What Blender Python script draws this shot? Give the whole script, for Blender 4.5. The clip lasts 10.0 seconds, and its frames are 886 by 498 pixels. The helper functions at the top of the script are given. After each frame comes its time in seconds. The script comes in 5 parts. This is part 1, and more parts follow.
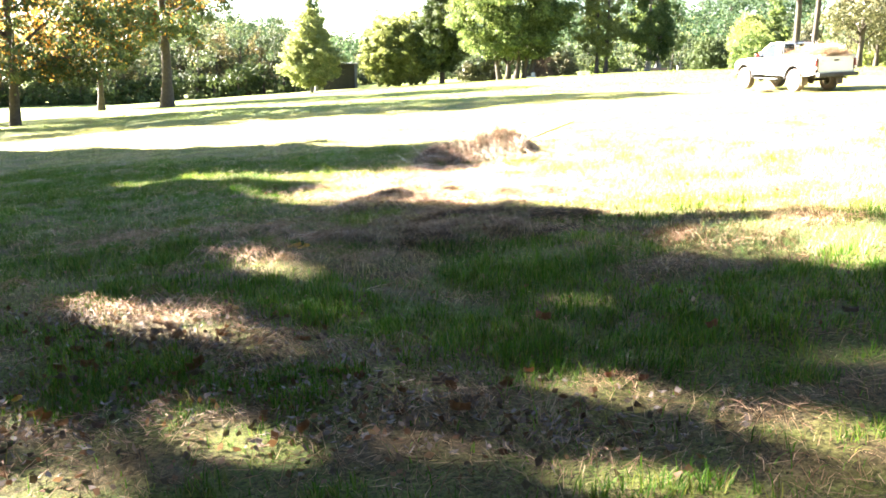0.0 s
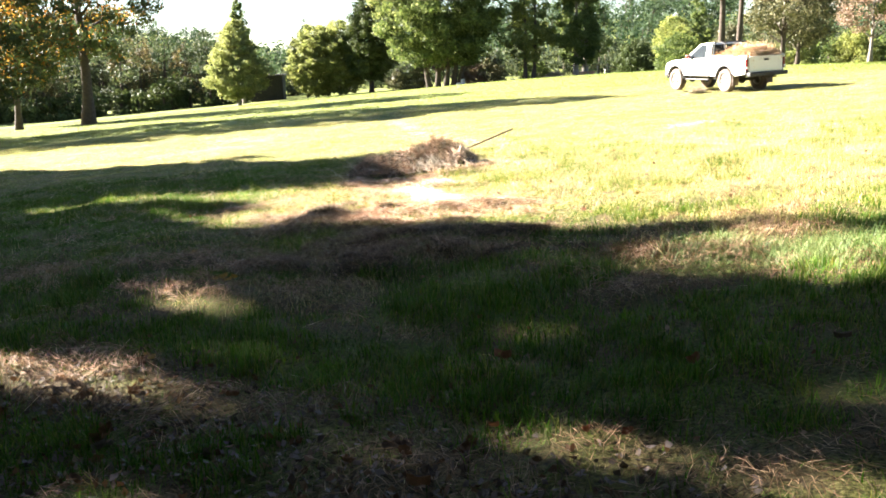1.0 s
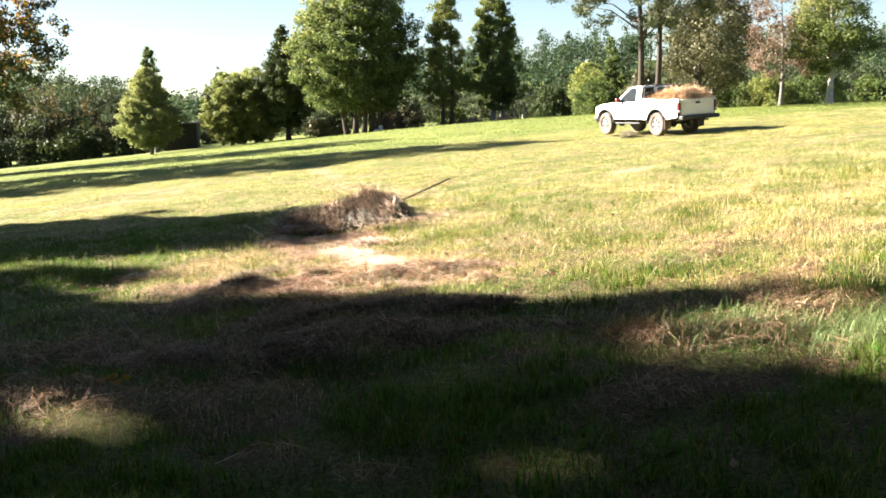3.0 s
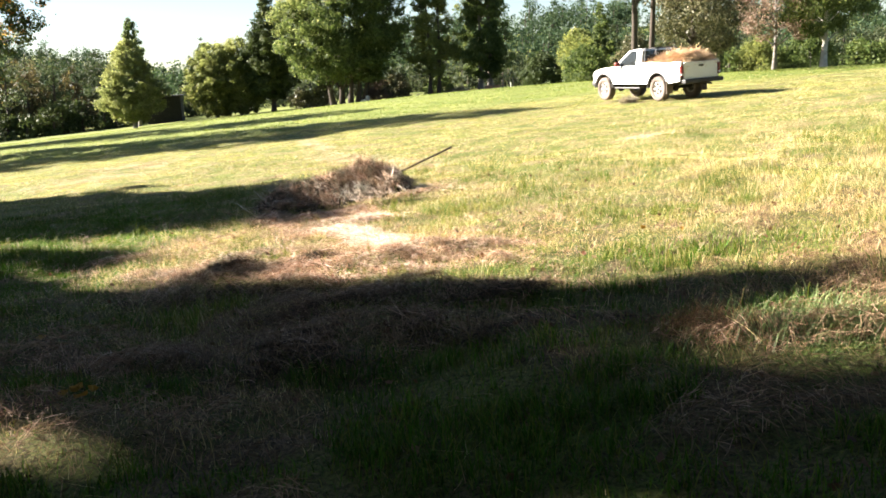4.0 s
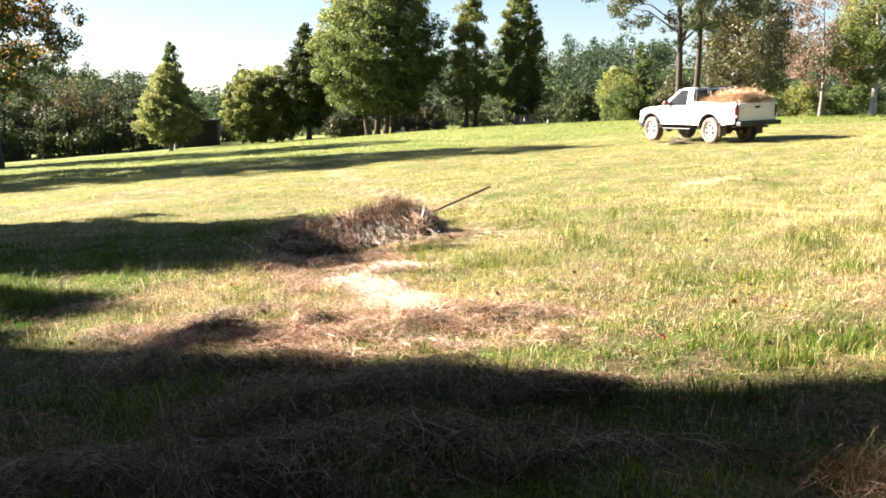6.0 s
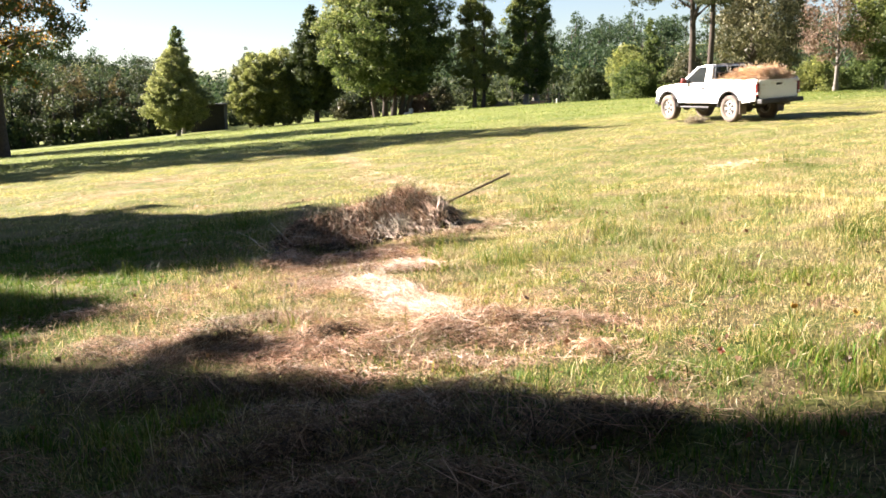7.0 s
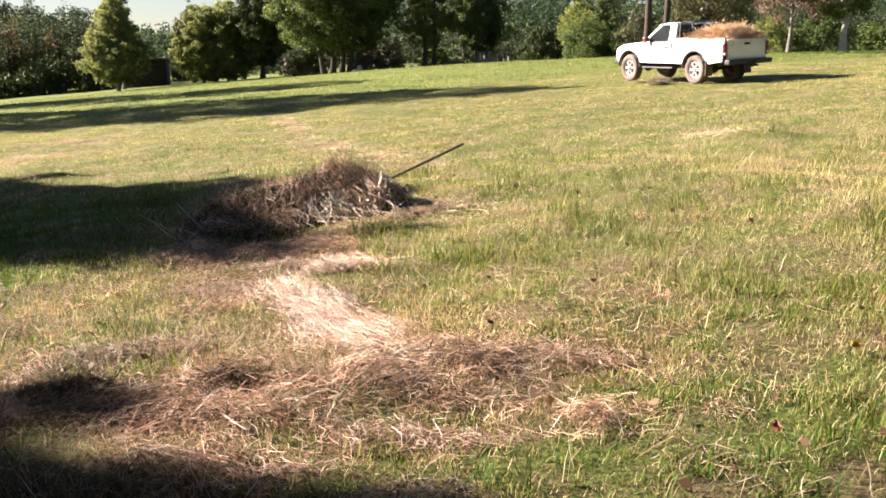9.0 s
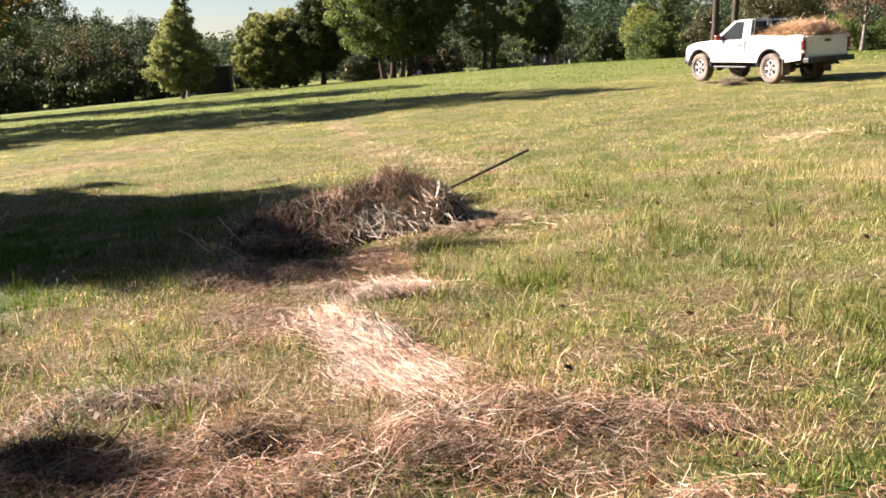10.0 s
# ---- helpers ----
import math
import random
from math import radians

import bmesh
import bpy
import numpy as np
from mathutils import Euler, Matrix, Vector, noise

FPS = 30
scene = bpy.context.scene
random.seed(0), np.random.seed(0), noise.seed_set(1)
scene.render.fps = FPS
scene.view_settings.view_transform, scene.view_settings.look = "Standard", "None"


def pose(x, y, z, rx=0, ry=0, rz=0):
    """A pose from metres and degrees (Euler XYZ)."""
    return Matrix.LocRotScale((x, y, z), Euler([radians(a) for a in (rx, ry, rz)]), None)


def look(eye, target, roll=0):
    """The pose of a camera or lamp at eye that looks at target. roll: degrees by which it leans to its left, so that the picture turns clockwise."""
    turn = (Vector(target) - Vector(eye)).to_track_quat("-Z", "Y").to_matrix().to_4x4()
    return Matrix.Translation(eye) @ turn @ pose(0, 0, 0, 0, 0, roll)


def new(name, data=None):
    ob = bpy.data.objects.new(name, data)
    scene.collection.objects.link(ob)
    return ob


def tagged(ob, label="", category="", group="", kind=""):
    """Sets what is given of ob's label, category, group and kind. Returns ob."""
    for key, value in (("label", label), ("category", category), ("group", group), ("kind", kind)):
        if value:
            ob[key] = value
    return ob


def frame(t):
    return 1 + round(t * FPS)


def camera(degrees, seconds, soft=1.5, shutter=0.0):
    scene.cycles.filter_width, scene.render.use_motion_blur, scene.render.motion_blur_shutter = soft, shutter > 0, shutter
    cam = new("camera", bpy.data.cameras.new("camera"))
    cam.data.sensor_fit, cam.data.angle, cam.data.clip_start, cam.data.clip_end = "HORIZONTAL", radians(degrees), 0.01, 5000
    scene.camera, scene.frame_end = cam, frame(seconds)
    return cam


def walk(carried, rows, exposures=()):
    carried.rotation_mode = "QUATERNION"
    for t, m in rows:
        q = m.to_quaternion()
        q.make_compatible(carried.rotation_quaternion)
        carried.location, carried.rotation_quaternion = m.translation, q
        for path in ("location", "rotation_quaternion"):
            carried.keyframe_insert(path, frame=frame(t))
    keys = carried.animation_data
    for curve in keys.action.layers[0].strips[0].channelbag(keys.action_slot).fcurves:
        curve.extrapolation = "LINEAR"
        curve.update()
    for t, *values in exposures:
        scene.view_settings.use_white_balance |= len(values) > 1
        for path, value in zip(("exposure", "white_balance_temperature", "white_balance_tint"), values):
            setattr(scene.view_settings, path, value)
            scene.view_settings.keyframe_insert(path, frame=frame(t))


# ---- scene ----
cam = camera(50.2, 10.0, soft=1.7)
PATH = [
    (0, (0.11, -0.055, 1.415), (0.094, 1.904, 1.015), -0.4),
    (0.5, (0.042, 0.23, 1.435), (0.084, 2.192, 1.049), -0.5),
    (1, (0.068, 0.616, 1.418), (0.188, 2.575, 1.031), -1.8),
    (1.5, (0.066, 0.976, 1.397), (0.211, 2.933, 1.011), -1.3),
    (2, (-0.016, 1.386, 1.428), (0.256, 3.341, 1.109), -1.6),
    (2.2, (-0.048, 1.512, 1.421), (0.227, 3.467, 1.102), -1.7),
    (3.3, (-0.024, 2.514, 1.346), (0.298, 4.465, 1.05), -2.9),
    (3.5, (-0.04, 2.75, 1.318), (0.345, 4.677, 0.948), -2.1),
    (4, (-0.079, 3.165, 1.297), (0.235, 5.107, 0.936), -2.9),
    (4.5, (-0.054, 3.534, 1.296), (0.255, 5.474, 0.92), -2.3),
    (5, (0.013, 3.879, 1.252), (0.355, 5.802, 0.823), -1.4),
    (5.5, (0.079, 4.29, 1.277), (0.495, 6.212, 0.915), -0.1),
    (6, (0.121, 4.717, 1.245), (0.377, 6.679, 0.955), -0.8),
    (6.2, (0.181, 4.893, 1.26), (0.4, 6.858, 0.961), -1.1),
    (7.3, (0.11, 5.576, 1.281), (0.363, 7.525, 0.912), -2.2),
    (7.5, (0.151, 5.749, 1.281), (0.409, 7.69, 0.871), -2.6),
    (8, (0.238, 6.164, 1.308), (0.407, 8.113, 0.892), -3.2),
    (8.5, (0.318, 6.494, 1.271), (0.548, 8.435, 0.843), -3.2),
    (9, (0.382, 6.931, 1.264), (0.717, 8.858, 0.846), -1.0),
    (9.5, (0.442, 7.368, 1.234), (0.698, 9.32, 0.883), -1.4),
    (10, (0.487, 7.714, 1.203), (0.697, 9.661, 0.797), -1.8),
]
EXPOSURES = [(0.0, 5.12), (0.3, 4.62), (0.6, 4.18), (1.0, 3.85), (1.5, 3.62), (2.0, 3.44), (3.5, 3.05), (6.0, 3.05), (7.5, 2.76), (10.0, 2.32)]
EXPOSURES = [(t, stops, 6500, 12 + 8 * min(max((t - 3.5) / 4.5, 0), 1)) for t, stops in EXPOSURES]
walk(cam, [(t, look(eye, target, roll)) for t, eye, target, roll in PATH], EXPOSURES)

# ---- light: a low autumn sun ahead on the left, clear sky ----
SUN_FLAT = Vector((-0.89, 0.455, 0.0)).normalized()
SUN_HEIGHT = radians(26.0)
sun_way = SUN_FLAT * math.cos(SUN_HEIGHT) + Vector((0, 0, math.sin(SUN_HEIGHT)))
world = bpy.data.worlds.new("sky")
world.use_nodes = True
scene.world = world
sky = world.node_tree.nodes.new("ShaderNodeTexSky")
sky.sky_type, sky.sun_disc = "NISHITA", False
sky.air_density, sky.dust_density, sky.ozone_density = 0.9, 0.3, 1.6
sky.sun_elevation, sky.sun_rotation = SUN_HEIGHT, math.atan2(SUN_FLAT.x, SUN_FLAT.y)
back = world.node_tree.nodes["Background"]
back.inputs["Strength"].default_value = 0.023
world.node_tree.links.new(sky.outputs["Color"], back.inputs["Color"])
sun_data = bpy.data.lights.new("sun", "SUN")
sun_data.energy, sun_data.angle, sun_data.color = 5.0, radians(0.55), (1.0, 0.93, 0.82)
sun = new("sun", sun_data)
sun.matrix_world = look(sun_way * 60, (0, 0, 0))

# ---- materials ----
def nodes_of(name):
    m = bpy.data.materials.new(name)
    m.use_nodes = True
    return m, m.node_tree.nodes, m.node_tree.links, m.node_tree.nodes["Principled BSDF"]


def ramp_of(nodes, stops):
    node = nodes.new("ShaderNodeValToRGB")
    r = node.color_ramp
    while len(r.elements) < len(stops):
        r.elements.new(0.5)
    for e, (at, c) in zip(r.elements, stops):
        e.position, e.color = at, (*c, 1)
    return node


def noise_of(nodes, links, scale, detail=4.0, rough=0.55):
    n, geo = nodes.new("ShaderNodeTexNoise"), nodes.new("ShaderNodeNewGeometry")
    n.inputs["Scale"].default_value, n.inputs["Detail"].default_value, n.inputs["Roughness"].default_value = scale, detail, rough
    links.new(geo.outputs["Position"], n.inputs["Vector"])
    return n


def blend(nodes, links, fac, a, b, mode="MIX"):
    """Mixes two colours, each a socket or a tuple, by fac, a socket or a number."""
    mix = nodes.new("ShaderNodeMix")
    mix.data_type, mix.blend_type = "RGBA", mode
    for slot, v in ((0, fac), (6, a), (7, b)):
        if isinstance(v, bpy.types.NodeSocket):
            links.new(v, mix.inputs[slot])
        else:
            mix.inputs[slot].default_value = v if slot == 0 else (*v, 1)
    return mix.outputs[2]


def leafy(name, dark, mid, light, through_part=0.35, rough=0.55, patch=0.4):
    """Leaves or blades: each island has its own shade, patches shift slowly, and light passes through."""
    m, nodes, links, bsdf = nodes_of(name)
    geo = nodes.new("ShaderNodeNewGeometry")
    ramp = ramp_of(nodes, [(0.0, dark), (0.5, mid), (1.0, light)])
    links.new(geo.outputs["Random Per Island"], ramp.inputs["Fac"])
    n = noise_of(nodes, links, patch, 3.0)
    shift = ramp_of(nodes, [(0.35, (0.62, 0.66, 0.6)), (0.65, (1.15, 1.08, 0.95))])
    links.new(n.outputs["Fac"], shift.inputs["Fac"])
    col = blend(nodes, links, 1.0, ramp.outputs["Color"], shift.outputs["Color"], "MULTIPLY")
    links.new(col, bsdf.inputs["Base Color"])
    bsdf.inputs["Roughness"].default_value = rough
    bsdf.inputs["Specular IOR Level"].default_value = 0.12
    tl, mix = nodes.new("ShaderNodeBsdfTranslucent"), nodes.new("ShaderNodeMixShader")
    links.new(blend(nodes, links, 1.0, col, (1.25, 1.2, 0.95), "MULTIPLY"), tl.inputs["Color"])
    mix.inputs[0].default_value = through_part
    links.new(bsdf.outputs[0], mix.inputs[1])
    links.new(tl.outputs[0], mix.inputs[2])
    links.new(mix.outputs[0], nodes["Material Output"].inputs["Surface"])
    return m


def plain(name, a, b, scale=8.0, rough=0.6, metal=0.0, bump=0.0, bump_scale=40.0, spec=0.5):
    """A surface of two close colours in soft patches, with fine relief."""
    m, nodes, links, bsdf = nodes_of(name)
    n = noise_of(nodes, links, scale, 5.0)
    ramp = ramp_of(nodes, [(0.3, a), (0.7, b)])
    links.new(n.outputs["Fac"], ramp.inputs["Fac"])
    links.new(ramp.outputs["Color"], bsdf.inputs["Base Color"])
    bsdf.inputs["Roughness"].default_value, bsdf.inputs["Metallic"].default_value = rough, metal
    bsdf.inputs["Specular IOR Level"].default_value = spec
    if bump:
        fine, bm_ = noise_of(nodes, links, bump_scale, 6.0), nodes.new("ShaderNodeBump")
        bm_.inputs["Strength"].default_value, bm_.inputs["Distance"].default_value = bump, 0.02
        links.new(fine.outputs["Fac"], bm_.inputs["Height"])
        links.new(bm_.outputs[0], bsdf.inputs["Normal"])
    return m


def field_material():
    """Soil and matted clippings below the grass: brown thatch, green and straw in patches of two sizes."""
    m, nodes, links, bsdf = nodes_of("field_soil")
    big, mid, fine = noise_of(nodes, links, 0.35, 3.0), noise_of(nodes, links, 1.9, 4.0), noise_of(nodes, links, 38.0, 6.0, 0.7)
    r1 = ramp_of(nodes, [(0.38, (0.058, 0.088, 0.018)), (0.62, (0.135, 0.135, 0.045))])
    links.new(big.outputs["Fac"], r1.inputs["Fac"])
    r2 = ramp_of(nodes, [(0.42, (0.0, 0.0, 0.0)), (0.6, (1.0, 1.0, 1.0))])
    links.new(mid.outputs["Fac"], r2.inputs["Fac"])
    thatch = blend(nodes, links, r2.outputs["Color"], r1.outputs["Color"], (0.105, 0.080, 0.045))
    r3 = ramp_of(nodes, [(0.34, (0.14, 0.14, 0.13)), (0.66, (1.7, 1.65, 1.5))])
    links.new(fine.outputs["Fac"], r3.inputs["Fac"])
    geo, xyz, reach = nodes.new("ShaderNodeNewGeometry"), nodes.new("ShaderNodeSeparateXYZ"), nodes.new("ShaderNodeMapRange")
    links.new(geo.outputs["Position"], xyz.inputs[0])
    links.new(xyz.outputs["Y"], reach.inputs["Value"])
    reach.inputs["From Min"].default_value, reach.inputs["From Max"].default_value = 31.0, 44.0
    # lighter soil past y 10 to 17 paints the sunlit part of the field
    sunlit_part = nodes.new("ShaderNodeMapRange")
    links.new(xyz.outputs["Y"], sunlit_part.inputs["Value"])
    sunlit_part.inputs["From Min"].default_value, sunlit_part.inputs["From Max"].default_value = 10.0, 17.0
    clippings = blend(nodes, links, r2.outputs["Color"], (0.112, 0.132, 0.038), (0.20, 0.168, 0.088))
    thatch = blend(nodes, links, sunlit_part.outputs["Result"], thatch, clippings)
    meadow = ramp_of(nodes, [(0.35, (0.115, 0.150, 0.038)), (0.65, (0.185, 0.205, 0.062))])
    links.new(big.outputs["Fac"], meadow.inputs["Fac"])
    sward = blend(nodes, links, reach.outputs["Result"], thatch, meadow.outputs["Color"])
    col = blend(nodes, links, 1.0, sward, r3.outputs["Color"], "MULTIPLY")
    links.new(col, bsdf.inputs["Base Color"])
    bsdf.inputs["Roughness"].default_value, bsdf.inputs["Specular IOR Level"].default_value = 0.9, 0.1
    bump = nodes.new("ShaderNodeBump")
    bump.inputs["Strength"].default_value, bump.inputs["Distance"].default_value = 0.9, 0.03
    links.new(fine.outputs["Fac"], bump.inputs["Height"])
    links.new(bump.outputs[0], bsdf.inputs["Normal"])
    return m


def glass_material():
    m, nodes, links, bsdf = nodes_of("tinted_glass")
    bsdf.inputs["Base Color"].default_value = (0.10, 0.12, 0.12, 1)
    bsdf.inputs["Roughness"].default_value, bsdf.inputs["Transmission Weight"].default_value = 0.03, 0.85
    bsdf.inputs["IOR"].default_value = 1.45
    return m


FIELD = field_material()
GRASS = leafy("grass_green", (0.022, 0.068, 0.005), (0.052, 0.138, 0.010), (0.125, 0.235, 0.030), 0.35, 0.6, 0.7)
GRASS_OLIVE = leafy("grass_olive", (0.06, 0.085, 0.014), (0.125, 0.155, 0.028), (0.26, 0.275, 0.07), 0.35, 0.55, 0.7)
GRASS_FIELD = leafy("grass_yellow_green", (0.075, 0.09, 0.02), (0.265, 0.265, 0.08), (0.58, 0.575, 0.30), 0.45, 0.5, 0.5)
GRASS_FAR = leafy("grass_far", (0.15, 0.185, 0.055), (0.21, 0.245, 0.08), (0.29, 0.32, 0.12), 0.4, 0.5, 0.12)
GRASS_MEADOW = leafy("grass_meadow", (0.11, 0.155, 0.036), (0.165, 0.215, 0.055), (0.23, 0.28, 0.085), 0.4, 0.5, 0.1)
GRASS_LUSH = leafy("grass_lush", (0.075, 0.13, 0.045), (0.14, 0.20, 0.085), (0.27, 0.33, 0.17), 0.35, 0.4, 0.7)
GRASS_DRY = leafy("grass_dry", (0.25, 0.185, 0.075), (0.55, 0.435, 0.215), (0.82, 0.735, 0.50), 0.35, 0.6, 0.5)
STRAW = leafy("straw_brown", (0.14, 0.072, 0.054), (0.45, 0.25, 0.182), (0.80, 0.59, 0.50), 0.2, 0.6, 2.0)
STRAW_DULL = leafy("straw_dull", (0.075, 0.045, 0.028), (0.215, 0.132, 0.084), (0.48, 0.335, 0.235), 0.15, 0.6, 1.2)
THATCH_AND_SHADE = leafy("thatch_and_gap_shade", (0.026, 0.018, 0.012), (0.062, 0.043, 0.029), (0.16, 0.115, 0.08), 0.05, 0.7, 1.5)
STRAW_PALE = leafy("straw_pale", (0.51, 0.38, 0.32), (0.75, 0.62, 0.56), (0.89, 0.82, 0.78), 0.15, 0.5, 2.0)
STRAW_FLECK = leafy("straw_fleck", (0.36, 0.25, 0.17), (0.58, 0.44, 0.32), (0.82, 0.72, 0.60), 0.2, 0.55, 2.0)
STRAW_BRONZE = leafy("straw_bronze", (0.08, 0.045, 0.022), (0.20, 0.115, 0.055), (0.36, 0.24, 0.13), 0.2, 0.6, 2.0)
STRAW_GREY = leafy("straw_grey", (0.08, 0.065, 0.05), (0.24, 0.205, 0.155), (0.55, 0.50, 0.42), 0.15, 0.6, 2.0)
HAY_GOLD = leafy("hay_gold", (0.38, 0.25, 0.14), (0.58, 0.41, 0.25), (0.76, 0.60, 0.42), 0.15, 0.6, 2.0)
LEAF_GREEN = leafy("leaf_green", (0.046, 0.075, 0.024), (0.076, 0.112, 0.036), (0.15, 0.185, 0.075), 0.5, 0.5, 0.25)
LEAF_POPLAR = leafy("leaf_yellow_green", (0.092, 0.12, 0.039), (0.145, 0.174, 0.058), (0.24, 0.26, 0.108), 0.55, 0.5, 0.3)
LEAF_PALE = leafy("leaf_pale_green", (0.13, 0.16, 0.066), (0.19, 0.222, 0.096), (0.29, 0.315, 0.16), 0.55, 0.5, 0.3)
LEAF_DARK = leafy("leaf_dark", (0.034, 0.052, 0.019), (0.052, 0.075, 0.028), (0.09, 0.11, 0.045), 0.22, 0.6, 0.2)
LEAF_HILL = leafy("leaf_hill", (0.026, 0.052, 0.030), (0.043, 0.076, 0.042), (0.075, 0.105, 0.055), 0.3, 0.7, 0.03)
LEAF_WOODS = leafy("leaf_woods", (0.026, 0.042, 0.024), (0.043, 0.061, 0.033), (0.075, 0.088, 0.046), 0.35, 0.6, 0.06)
LEAF_TURNING = leafy("leaf_turning", (0.05, 0.046, 0.025), (0.085, 0.074, 0.037), (0.135, 0.115, 0.06), 0.35, 0.6, 0.06)
LEAF_AUTUMN = leafy("leaf_autumn", (0.09, 0.04, 0.014), (0.24, 0.12, 0.026), (0.27, 0.19, 0.04), 0.5, 0.6, 0.6)
LEAF_RED = leafy("leaf_russet", (0.16, 0.105, 0.09), (0.23, 0.16, 0.14), (0.31, 0.24, 0.21), 0.35, 0.6, 0.3)
LEAF_OAK = leafy("leaf_grey_green", (0.045, 0.05, 0.028), (0.075, 0.08, 0.043), (0.21, 0.195, 0.13), 0.2, 0.45, 0.4)
NEEDLE = leafy("needles", (0.04, 0.055, 0.035), (0.07, 0.088, 0.05), (0.13, 0.14, 0.09), 0.3, 0.6, 0.3)
FALLEN = leafy("fallen_leaf", (0.09, 0.05, 0.035), (0.18, 0.10, 0.06), (0.26, 0.185, 0.13), 0.2, 0.6, 1.0)
LEAF_RUST = plain("leaf_rust", (0.16, 0.055, 0.03), (0.26, 0.105, 0.055), 40.0, 0.6)
LEAF_OCHRE = plain("leaf_ochre", (0.45, 0.26, 0.04), (0.55, 0.36, 0.08), 40.0, 0.6)
LEAF_GREYED = plain("leaf_greyed", (0.07, 0.05, 0.04), (0.15, 0.11, 0.09), 40.0, 0.7)
BARK = plain("bark_brown", (0.036, 0.028, 0.022), (0.075, 0.06, 0.047), 6.0, 0.9, 0.0, 0.8, 14.0, 0.2)
BARK_GREY = plain("bark_grey", (0.10, 0.09, 0.08), (0.20, 0.183, 0.162), 5.0, 0.9, 0.0, 0.8, 14.0, 0.2)
BARK_PALE = plain("bark_pale", (0.34, 0.31, 0.27), (0.56, 0.53, 0.47), 4.0, 0.85, 0.0, 0.6, 14.0, 0.2)
PAINT_WHITE = plain("paint_white", (0.74, 0.74, 0.72), (0.82, 0.82, 0.80), 2.5, 0.32, 0.0, 0.0)
PLASTIC_BLACK = plain("plastic_black", (0.018, 0.018, 0.019), (0.035, 0.034, 0.033), 9.0, 0.6)
UNDERSIDE = plain("underside_dirty", (0.02, 0.018, 0.016), (0.06, 0.05, 0.04), 5.0, 0.85)
RUBBER = plain("tyre_rubber", (0.07, 0.054, 0.045), (0.21, 0.16, 0.128), 4.0, 0.9, 0.0, 0.3, 60.0)
RIM_METAL = plain("rim_alloy", (0.30, 0.28, 0.26), (0.46, 0.43, 0.40), 6.0, 0.42, 0.8)
LENS_RED = plain("lens_red", (0.11, 0.012, 0.012), (0.17, 0.024, 0.022), 12.0, 0.25)
LENS_CLEAR = plain("lens_clear", (0.6, 0.58, 0.55), (0.7, 0.68, 0.65), 12.0, 0.15)
MIRROR_RED = plain("mirror_shell", (0.20, 0.035, 0.025), (0.26, 0.05, 0.04), 9.0, 0.4)
GLASS = glass_material()
SEAT = plain("seat_cloth", (0.06, 0.06, 0.062), (0.10, 0.098, 0.095), 30.0, 0.9)
WOOD_HANDLE = plain("handle_wood", (0.10, 0.065, 0.035), (0.20, 0.14, 0.08), 16.0, 0.6, 0.0, 0.3, 80.0)
WOOD_DARK = plain("barn_boards", (0.007, 0.0065, 0.006), (0.016, 0.0145, 0.013), 1.2, 0.9, 0.0, 0.4, 8.0)
ROOF_DARK = plain("barn_roof", (0.03, 0.03, 0.032), (0.055, 0.053, 0.05), 1.0, 0.7)
POST_PALE = plain("post_pale", (0.42, 0.40, 0.36), (0.58, 0.56, 0.52), 6.0, 0.8)
TIN_RUST = plain("tin_rust", (0.26, 0.12, 0.06), (0.38, 0.21, 0.12), 3.0, 0.7)

# ---- builders ----
def height(x, y):
    """The field: it falls gently to the left and levels off to the right, and dips beyond the middle distance."""
    x, y = np.asarray(x, float), np.asarray(y, float)
    side = np.where(x < 5, x, 5 + 14 * np.tanh((x - 5) / 14))
    side = np.where(side < -60, -60 + (side + 60) * 0.3, side)
    s = np.clip((y - 60) / 105, 0, 1)
    far = np.minimum(y, 190.0)
    swell = 0.035 * np.sin(0.9 * x + 1.3) * np.sin(0.75 * y) + 0.018 * np.sin(2.3 * x + 0.7 * y) + 0.012 * np.sin(3.1 * y - 1.7 * x)
    swell = swell + 0.020 * np.sin(4.3 * x + 1.3 * np.sin(2.1 * y)) * np.sin(3.7 * y + 0.8 * x) + 0.009 * np.sin(9.1 * x + 2 * y) * np.sin(8.3 * y - 1.3 * x)
    hill = 18.0 * np.clip((y - 225) / 120, 0, 1) ** 2 * (0.55 + 0.45 * np.tanh((x - 25) / 45)) + 25.0 * np.clip((y - 240) / 150, 0, 1) * np.clip((-x - 38) / 60, 0, 1)
    return -0.147 + 0.0634 * side - 0.0077 * far - 1.7 * s * s * (3 - 2 * s) + swell * np.clip((70 - y) / 30, 0, 1) + hill


def ground_at(x, y):
    return float(height(x, y))


def mesh_of(name, verts, faces_flat, starts, totals):
    me = bpy.data.meshes.new(name)
    me.vertices.add(len(verts))
    me.vertices.foreach_set("co", np.ascontiguousarray(verts, dtype=np.float32).ravel())
    me.loops.add(len(faces_flat))
    me.loops.foreach_set("vertex_index", np.ascontiguousarray(faces_flat, dtype=np.int32))
    me.polygons.add(len(starts))
    me.polygons.foreach_set("loop_start", np.ascontiguousarray(starts, dtype=np.int32))
    me.polygons.foreach_set("loop_total", np.ascontiguousarray(totals, dtype=np.int32))
    me.update(calc_edges=True)
    return me


def quads_mesh(name, verts, quads):
    n = len(quads)
    return mesh_of(name, verts, np.asarray(quads).ravel(), np.arange(n) * 4, np.full(n, 4))


def part(name, bm, material, parent=None, label="", smooth=False):
    """Links a bmesh as one mesh object, under a thing or a part."""
    me = bpy.data.meshes.new(name)
    bm.normal_update()
    bm.to_mesh(me)
    bm.free()
    return part_mesh(name, me, material, parent, label, smooth)


